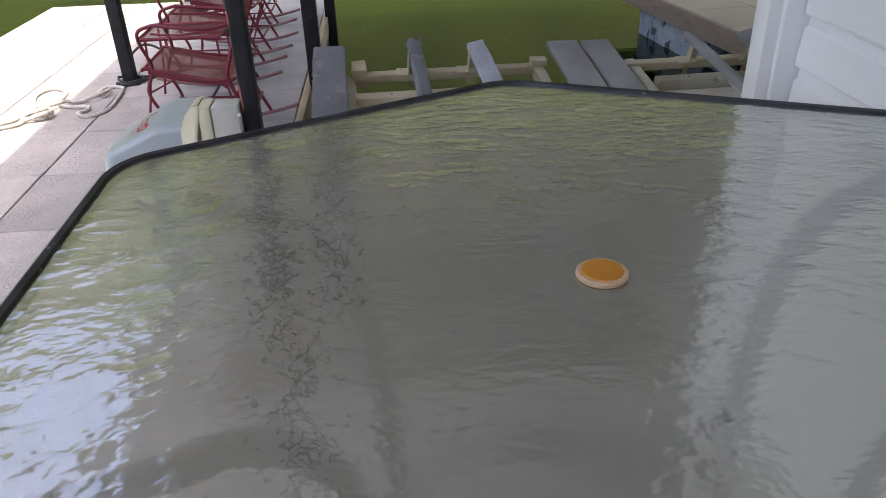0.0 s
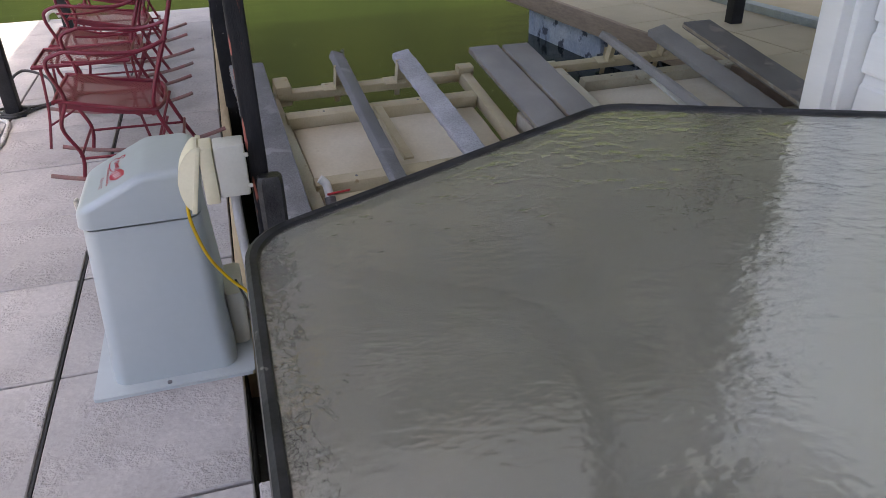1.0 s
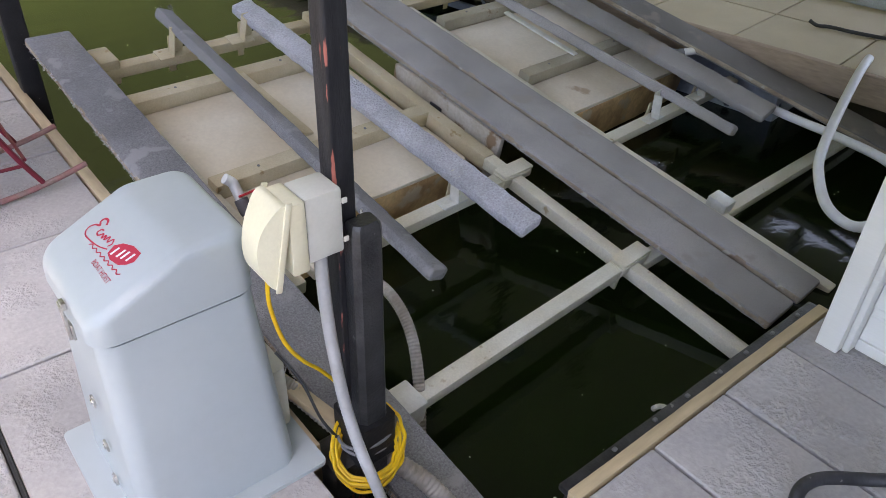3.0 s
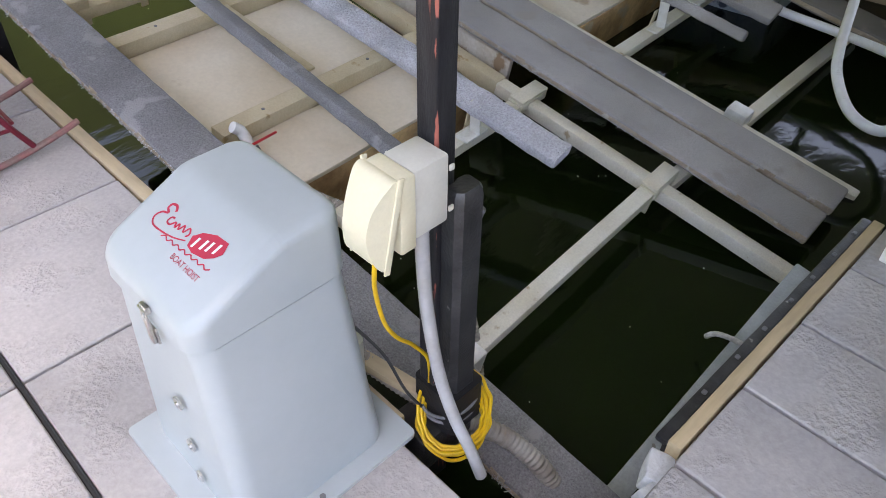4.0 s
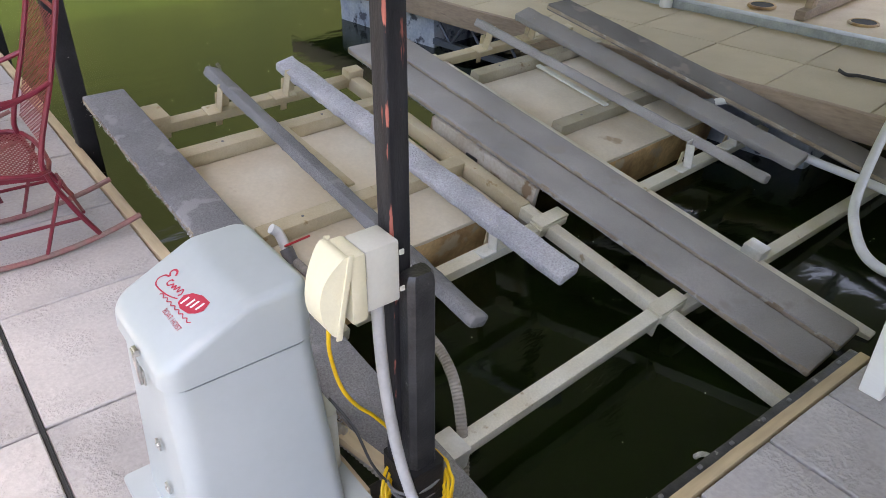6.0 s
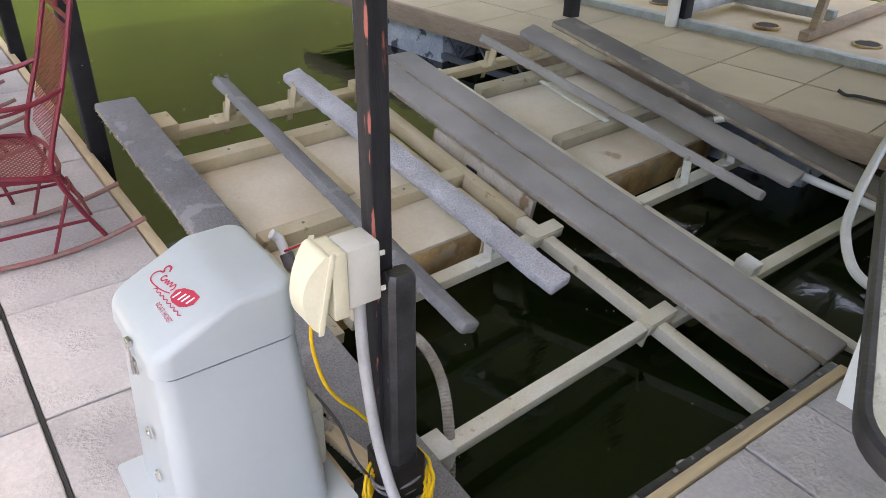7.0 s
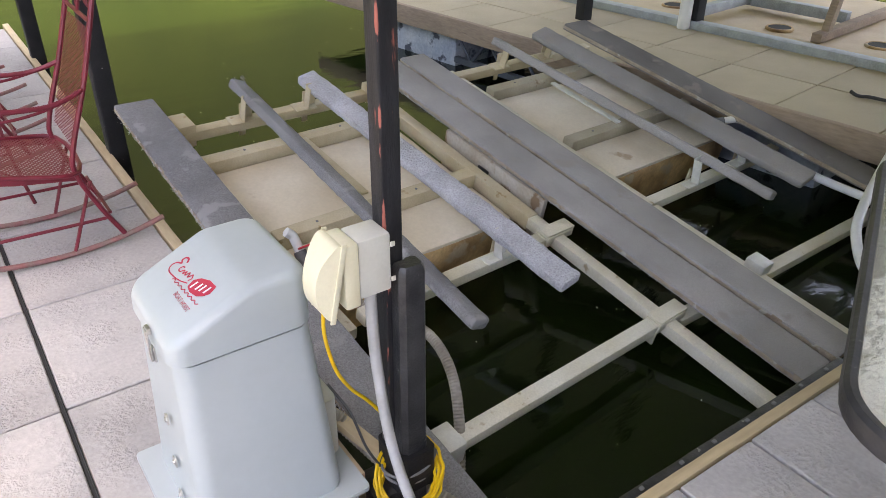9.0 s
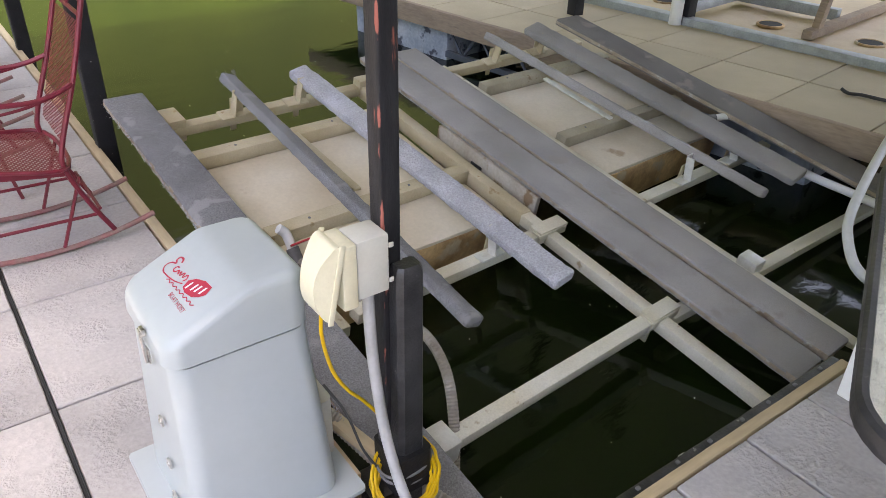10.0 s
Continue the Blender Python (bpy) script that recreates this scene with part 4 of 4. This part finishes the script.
part("cap_disc", loft([[(CAP.x + 0.026 * s * math.cos(2 * math.pi * k / 24), CAP.y + 0.026 * s * math.sin(2 * math.pi * k / 24), z - 0.02) for k in range(24)] for s, z in ((1.0, 1.002), (0.95, 1.0045))]), ORANGE, cap_ob, "orange disc")
for deg in (27, 149, 206, 333):
    a = radians(deg)
    c, s = math.cos(a), math.sin(a)
    pts = [(r_ * c, r_ * s, z) for r_, z in ((0.66, 0.945), (0.57, 0.935), (0.45, 0.925), (0.37, 0.85), (0.33, 0.70), (0.32, 0.45), (0.36, 0.22), (0.46, 0.08), (0.60, 0.02))]
    part("leg", tube(smooth_path(pts, 6), 0.019, sides=10), RIM, table, "curved dark tube leg")
part("foot", tube(smooth_path([(-0.006, 0.655, 0.014), (0.020, 0.670, 0.045), (0.060, 0.668, 0.055), (0.115, 0.645, 0.05), (0.19, 0.57, 0.06), (0.24, 0.44, 0.14), (0.26, 0.30, 0.26), (0.263, 0.20, 0.40)], 6), 0.016, sides=10), RIM, table, "bent black tube foot")
ring = [(0.33 * math.cos(2 * math.pi * k / 32), 0.33 * math.sin(2 * math.pi * k / 32), 0.40) for k in range(32)]
part("foot_ring", tube(ring, 0.013, sides=8, closed=True), RIM, table)


# ---- wrought-iron rocking chairs ----
def lattice(w, d, nx, ny, wire, f):
    """A diamond mesh of flat wires over w x d; f bends it into place."""
    bm = bmesh.new()
    p = w / nx
    q = d / ny
    for s in (1, -1):
        for k in range(-ny, nx + ny + 1):
            seg = []
            for j in range(ny + 1):
                x = (k * p + s * j * p) - w / 2
                seg.append((x, j * q - d / 2))
            for a, b in zip(seg, seg[1:]):
                if min(a[0], b[0]) < -w / 2 - 1e-6 or max(a[0], b[0]) > w / 2 + 1e-6:
                    continue
                dv = Vector((b[0] - a[0], b[1] - a[1])).normalized()
                nv = Vector((-dv.y, dv.x)) * wire / 2
                bm.faces.new([bm.verts.new(f(*(Vector(pt) + sg * nv))) for pt, sg in ((a, 1), (b, 1), (b, -1), (a, -1))])
    return bm


def rocking_chair(m):
    """Faces its own -x; rockers on the floor."""
    c = thing("rocking_chair", m, "dark red wrought-iron rocking chair with a mesh seat and back", "chair", "rocking chairs along the walkway")
    W = 0.205

    def rock_z(x):
        return 0.012 + 0.38 * x ** 2

    for y in (-0.19, 0.19):
        b = tube([(x / 20, y, rock_z(x / 20)) for x in range(-8, 9)], 0.011, sides=8)
        part("rocker", b, RUNNER, c, "worn iron rocker")

    def seat_pt(x, y):
        t = (x + 0.215) / 0.43
        return (x - 0.085, y, 0.45 - 0.105 * t - 0.018 * math.sin(math.pi * min(max(t, 0), 1)) - (0.03 * (0.12 - t) / 0.12 if t < 0.12 else 0))

    def back_pt(x, y):
        t = (x + 0.30) / 0.60
        return (0.130 + 0.157 * t, y * (1 - 0.06 * t), 0.40 + 0.470 * t)

    tagged(part("seat", lattice(0.43, 0.43, 26, 16, 0.0072, seat_pt), RED_IRON, c, "dark red expanded-metal seat", False), kind="stuff")
    tagged(part("backrest", lattice(0.54, 0.36, 30, 14, 0.0062, back_pt), RED_IRON, c, "dark red expanded-metal back", False), kind="stuff")
    edge = [seat_pt(a, b) for a, b in ((-0.215, -0.19), (-0.19, -0.215), (0.0, -0.215), (0.215, -0.205), (0.215, 0.205), (0.0, 0.215), (-0.19, 0.215), (-0.215, 0.19))]
    part("seat_frame", tube(smooth_path(edge, 4, True), 0.009, sides=8, closed=True), RED_IRON, c)
    ap = [seat_pt(-0.19, -0.215), seat_pt(0.0, -0.215), seat_pt(0.215, -0.21)]
    for s in (-1, 1):
        apron = bmesh.new()
        vs = [[apron.verts.new((p[0], s * abs(p[1]), p[2] - dz)) for dz in (0.0, 0.032)] for p in ap]
        for a, b in zip(vs, vs[1:]):
            apron.faces.new((a[0], b[0], b[1], a[1]))
        part("apron", apron, RED_IRON, c)
    for s in (-1, 1):
        part("back_post", tube(smooth_path([(0.24, s * 0.19, 0.045), (0.175, s * 0.20, 0.18), (0.118, s * 0.21, 0.34), (0.13, s * 0.21, 0.44), (0.218, s * 0.205, 0.67), (0.305, s * 0.19, 0.935), (0.314, s * 0.15, 0.97)], 6), 0.010, sides=8), RED_IRON, c)
        part("front_leg", tube(smooth_path([(-0.26, s * 0.19, 0.05), (-0.245, s * 0.195, 0.16), (-0.295, s * 0.205, 0.30), (-0.25, s * 0.215, 0.43), (-0.285, s * 0.225, 0.56), (-0.275, s * 0.225, 0.615), (-0.20, s * 0.225, 0.64)], 6), 0.009, sides=8), RED_IRON, c)
        part("arm", tube(smooth_path([(-0.20, s * 0.225, 0.64), (-0.08, s * 0.235, 0.625), (0.06, s * 0.232, 0.615), (0.14, s * 0.222, 0.625), (0.212, s * 0.206, 0.65)], 6), 0.0095, sides=8), RED_IRON, c)
        part("arm_scroll", tube(smooth_path([(-0.22, s * 0.228, 0.60), (-0.10, s * 0.235, 0.59), (0.04, s * 0.235, 0.60), (0.15, s * 0.222, 0.625)], 6), 0.006, sides=6), RED_IRON, c)
        part("brace", tube([(-0.235, s * 0.195, 0.14), (0.20, s * 0.195, 0.13)], 0.007, sides=6), RED_IRON, c)
        part("brace", tube([(0.05, s * 0.19, 0.022), (0.16, s * 0.20, 0.30)], 0.007, sides=6), RED_IRON, c)
    part("cross_bar", tube([(-0.25, -0.195, 0.15), (-0.25, 0.195, 0.15)], 0.007, sides=6), RED_IRON, c)
    part("cross_bar", tube([(0.205, -0.195, 0.15), (0.205, 0.195, 0.15)], 0.007, sides=6), RED_IRON, c)
    part("top_rail", tube(smooth_path([(0.314, -0.15, 0.97), (0.322, -0.07, 1.0), (0.326, 0.0, 1.01), (0.322, 0.07, 1.0), (0.314, 0.15, 0.97)], 5), 0.010, sides=8), RED_IRON, c)
    part("top_rail", tube([(0.287, -0.19, 0.872), (0.287, 0.19, 0.872)], 0.008, sides=8), RED_IRON, c)
    sc = bmesh.new()
    for s in (-1, 1):
        spiral = [(0.301 + 0.002 * k, s * (0.075 + (0.055 - 0.004 * k) * math.cos(0.6 * k)), 0.918 + (0.042 - 0.003 * k) * math.sin(0.6 * k)) for k in range(11)]
        tube(smooth_path(spiral, 3), 0.006, sc, 6)
    tube(smooth_path([(0.288, 0, 0.875), (0.295, 0.018, 0.92), (0.304, 0, 0.96), (0.295, -0.018, 0.92), (0.288, 0, 0.875)], 5), 0.006, sc, 6)
    part("scrollwork", sc, RED_IRON, c, "cast scrollwork")
    return c


chair = rocking_chair(T((-1.0, 4.30, 0.0)))
for x, y, r in ((-1.17, 5.36, 1), (-1.16, 6.06, -1), (-1.21, 6.90, 1)):
    copy_thing(chair, pose(x, y, 0, 0, 0, r))

# side table between the chairs
st = thing("side_table", T((-1.25, 4.86, 0.0)), "small dark red mesh-top iron side table", "side table")
tagged(part("tabletop", lattice(0.44, 0.34, 22, 12, 0.006, lambda x, y: (x, y, 0.435)), RED_IRON, st, "dark red mesh top", False), kind="stuff")
part("top_frame", tube([(-0.23, -0.18, 0.432), (0.23, -0.18, 0.432), (0.23, 0.18, 0.432), (-0.23, 0.18, 0.432)], 0.012, sides=6, closed=True), RED_IRON, st)
for sx in (-1, 1):
    for sy in (-1, 1):
        part("leg", tube(smooth_path([(sx * 0.20, sy * 0.15, 0.43), (sx * 0.215, sy * 0.16, 0.2), (sx * 0.25, sy * 0.185, 0.005)], 4), 0.008, sides=6), RED_IRON, st)
    part("stretcher", tube(smooth_path([(sx * 0.23, -0.17, 0.12), (sx * 0.10, 0, 0.16), (sx * 0.23, 0.17, 0.12)], 5), 0.006, sides=6), RED_IRON, st)

# ---- ropes and cables on the walkway ----
alone("mooring_rope", tube(smooth_path([(-2.75, 4.42, 0.012), (-2.35, 4.58, 0.012), (-2.23, 4.72, 0.016), (-2.14, 4.64, 0.030), (-2.11, 4.70, 0.020), (-2.21, 4.87, 0.012), (-2.28, 4.96, 0.012), (-2.33, 5.13, 0.012), (-2.28, 5.25, 0.012), (-2.16, 5.17, 0.012), (-2.13, 4.96, 0.012), (-2.08, 4.88, 0.012), (-1.98, 4.84, 0.012), (-1.91, 4.83, 0.012), (-1.90, 4.77, 0.012), (-1.93, 4.71, 0.012), (-1.88, 4.66, 0.012), (-1.81, 4.68, 0.012), (-1.77, 4.79, 0.012), (-1.78, 5.01, 0.012), (-1.80, 5.17, 0.014), (-1.86, 5.23, 0.012), (-1.92, 5.20, 0.012), (-1.93, 5.10, 0.012), (-1.88, 5.04, 0.012), (-1.85, 5.11, 0.030), (-1.91, 4.99, 0.030), (-2.00, 4.94, 0.014), (-2.09, 4.90, 0.030), (-2.21, 4.68, 0.030), (-2.26, 4.54, 0.012), (-2.75, 4.34, 0.012)], 8), 0.011, sides=8, ribs=0.0015, pitch=0.016), ROPE,
      "white mooring rope lying in loops on the walkway", "rope")
alone("rope_knot", tube(smooth_path([(-2.20, 4.62, 0.02), (-2.11, 4.64, 0.04), (-2.08, 4.72, 0.03), (-2.16, 4.78, 0.05), (-2.23, 4.72, 0.03), (-2.15, 4.66, 0.055), (-2.11, 4.73, 0.05)], 8), 0.012, sides=8, ribs=0.0015, pitch=0.016), ROPE, "knotted end of white rope", "rope")
alone("black_cable", tube(smooth_path([(-1.88, 5.31, 0.01), (-1.78, 5.27, 0.01), (-1.70, 5.38, 0.01), (-1.60, 5.52, 0.012), (-1.64, 5.70, 0.10), (-1.80, 5.80, 0.14), (-1.88, 5.66, 0.08), (-1.82, 5.50, 0.02), (-1.70, 5.44, 0.01), (-1.55, 5.52, 0.01), (-1.40, 5.62, 0.01)], 8), 0.009, sides=8), BLACK_CORD, "black cable looped at the foot of a post", "cable")
alone("black_cable", tube(smooth_path([(-1.88, 5.36, 0.022), (-1.80, 5.275, 0.022), (-1.715, 5.36, 0.022), (-1.80, 5.445, 0.022), (-1.88, 5.36, 0.036)], 6), 0.008, sides=8), BLACK_CORD, "black cable wound round a post foot", "cable")
alone("dock_hook", tube(smooth_path([(3.44, 3.47, 0.03), (3.45, 3.42, 0.012), (3.49, 3.36, 0.012), (3.52, 3.22, 0.012), (3.60, 3.0, 0.012)], 6), 0.011, sides=8), BLACK_CORD, "black bent strap on the finger dock", "strap")
alone("chrome_cleat", tube(smooth_path([(-2.02, 7.98, 0.0), (-2.0, 7.98, 0.07), (-1.93, 7.99, 0.09), (-1.90, 8.0, 0.03)], 5), 0.025, sides=10), CHROME, "shiny metal cleat at the walkway's far end", "cleat")

# ---- neighbouring lift beyond the finger dock ----
NB = T((4.42, 3.0, 0.0)) @ pose(0, 0, 0, 0, 0, 6.6)
nb = thing("neighbour_lift", NB, "tan floating watercraft lift with round deck holes", "boat lift")
nd = cut_up(cut_up(block(0.02, 2.2, -0.6, 5.2, -0.40, -0.03, 0.04, steps=3), 0, 0.2), 1, 0.2)
part("float_body", ragged(nd, 0.012, 1.5), TAN_DECK, nb, "tan moulded float")
for x, y in ((0.42, 1.72), (0.50, 0.95), (0.45, 2.75)):
    o = tube([(x + 0.10 * math.cos(2 * math.pi * k / 24), y + 0.10 * math.sin(2 * math.pi * k / 24), -0.022) for k in range(24)], 0.014, sides=8, closed=True)
    part("hole_ring", o, FLOAT_SIDE, nb)
    # solid disc, coloured dark for the shade inside the opening
    part("hole", loft([[(x + 0.09 * math.cos(2 * math.pi * k / 24), y + 0.09 * math.sin(2 * math.pi * k / 24), z) for k in range(24)] for z in (-0.035, -0.012)]), JOINT, nb, "dark disc for the shade inside a round hole")
part("cross_timber", block(0.2, 2.2, 1.28, 1.36, -0.02, 0.05, 0.006), OLD_WOOD, nb, "weathered cross timber")
part("upright", block(-0.04, 0.04, -0.03, 0.03, 0.0, 0.42, 0.005, m=T((0.36, 1.32, 0.03)) @ pose(0, 0, 0, 0, 14, 0)), OLD_WOOD, nb)
part("rail", block(0.0, 2.2, 2.25, 2.33, 0.02, 0.10, 0.006), GALV, nb, "grey cross rail")
part("rail", block(0.9, 0.98, 1.4, 2.3, 0.0, 0.09, 0.006), GALV, nb)

# ---- pavers, piece by piece ----
def paver_mesh(sx, sy):
    b = block(-sx / 2, sx / 2, -sy / 2, sy / 2, -0.045, 0.0, 0.004, steps=1)
    me = bpy.data.meshes.new("paver")
    b.to_mesh(me)
    b.free()
    return me


def lay(parent, xs, ys, material, gap=0.009):
    cache = {}
    for x0, x1 in zip(xs, xs[1:]):
        for y0, y1 in zip(ys, ys[1:]):
            key = (round(x1 - x0, 3), round(y1 - y0, 3))
            if key not in cache:
                cache[key] = paver_mesh(key[0] - gap, key[1] - gap)
                cache[key].materials.append(material)
            o = new("paver", cache[key])
            o.parent = parent
            o.matrix_local = pose((x0 + x1) / 2 + random.uniform(-0.001, 0.001), (y0 + y1) / 2 + random.uniform(-0.001, 0.001), random.uniform(-0.0015, 0.0015), random.uniform(-0.15, 0.15), random.uniform(-0.15, 0.15), random.uniform(-0.1, 0.1))


rows = [2.605 + 0.606 * k for k in range(-9, 10)]
lay(left_dock, [-1.181, -0.626], rows, PAVER)
lay(left_dock, [-3.30, -2.72, -2.42, -1.81, -1.187], rows, PAVER)
lay(near_dock, [-0.535 + 0.305 * k for k in range(0, 13)], [1.997 - 0.61 * k for k in range(8, -1, -1)], PAVER)
lay(near_dock, [-0.622, -0.535], [1.997 - 0.61 * k for k in range(8, -1, -1)], PAVER)
lay(right_dock, [0.052, 0.63, 1.248], [-1.2 + 0.61 * k for k in range(12)], PAVER_WARM)
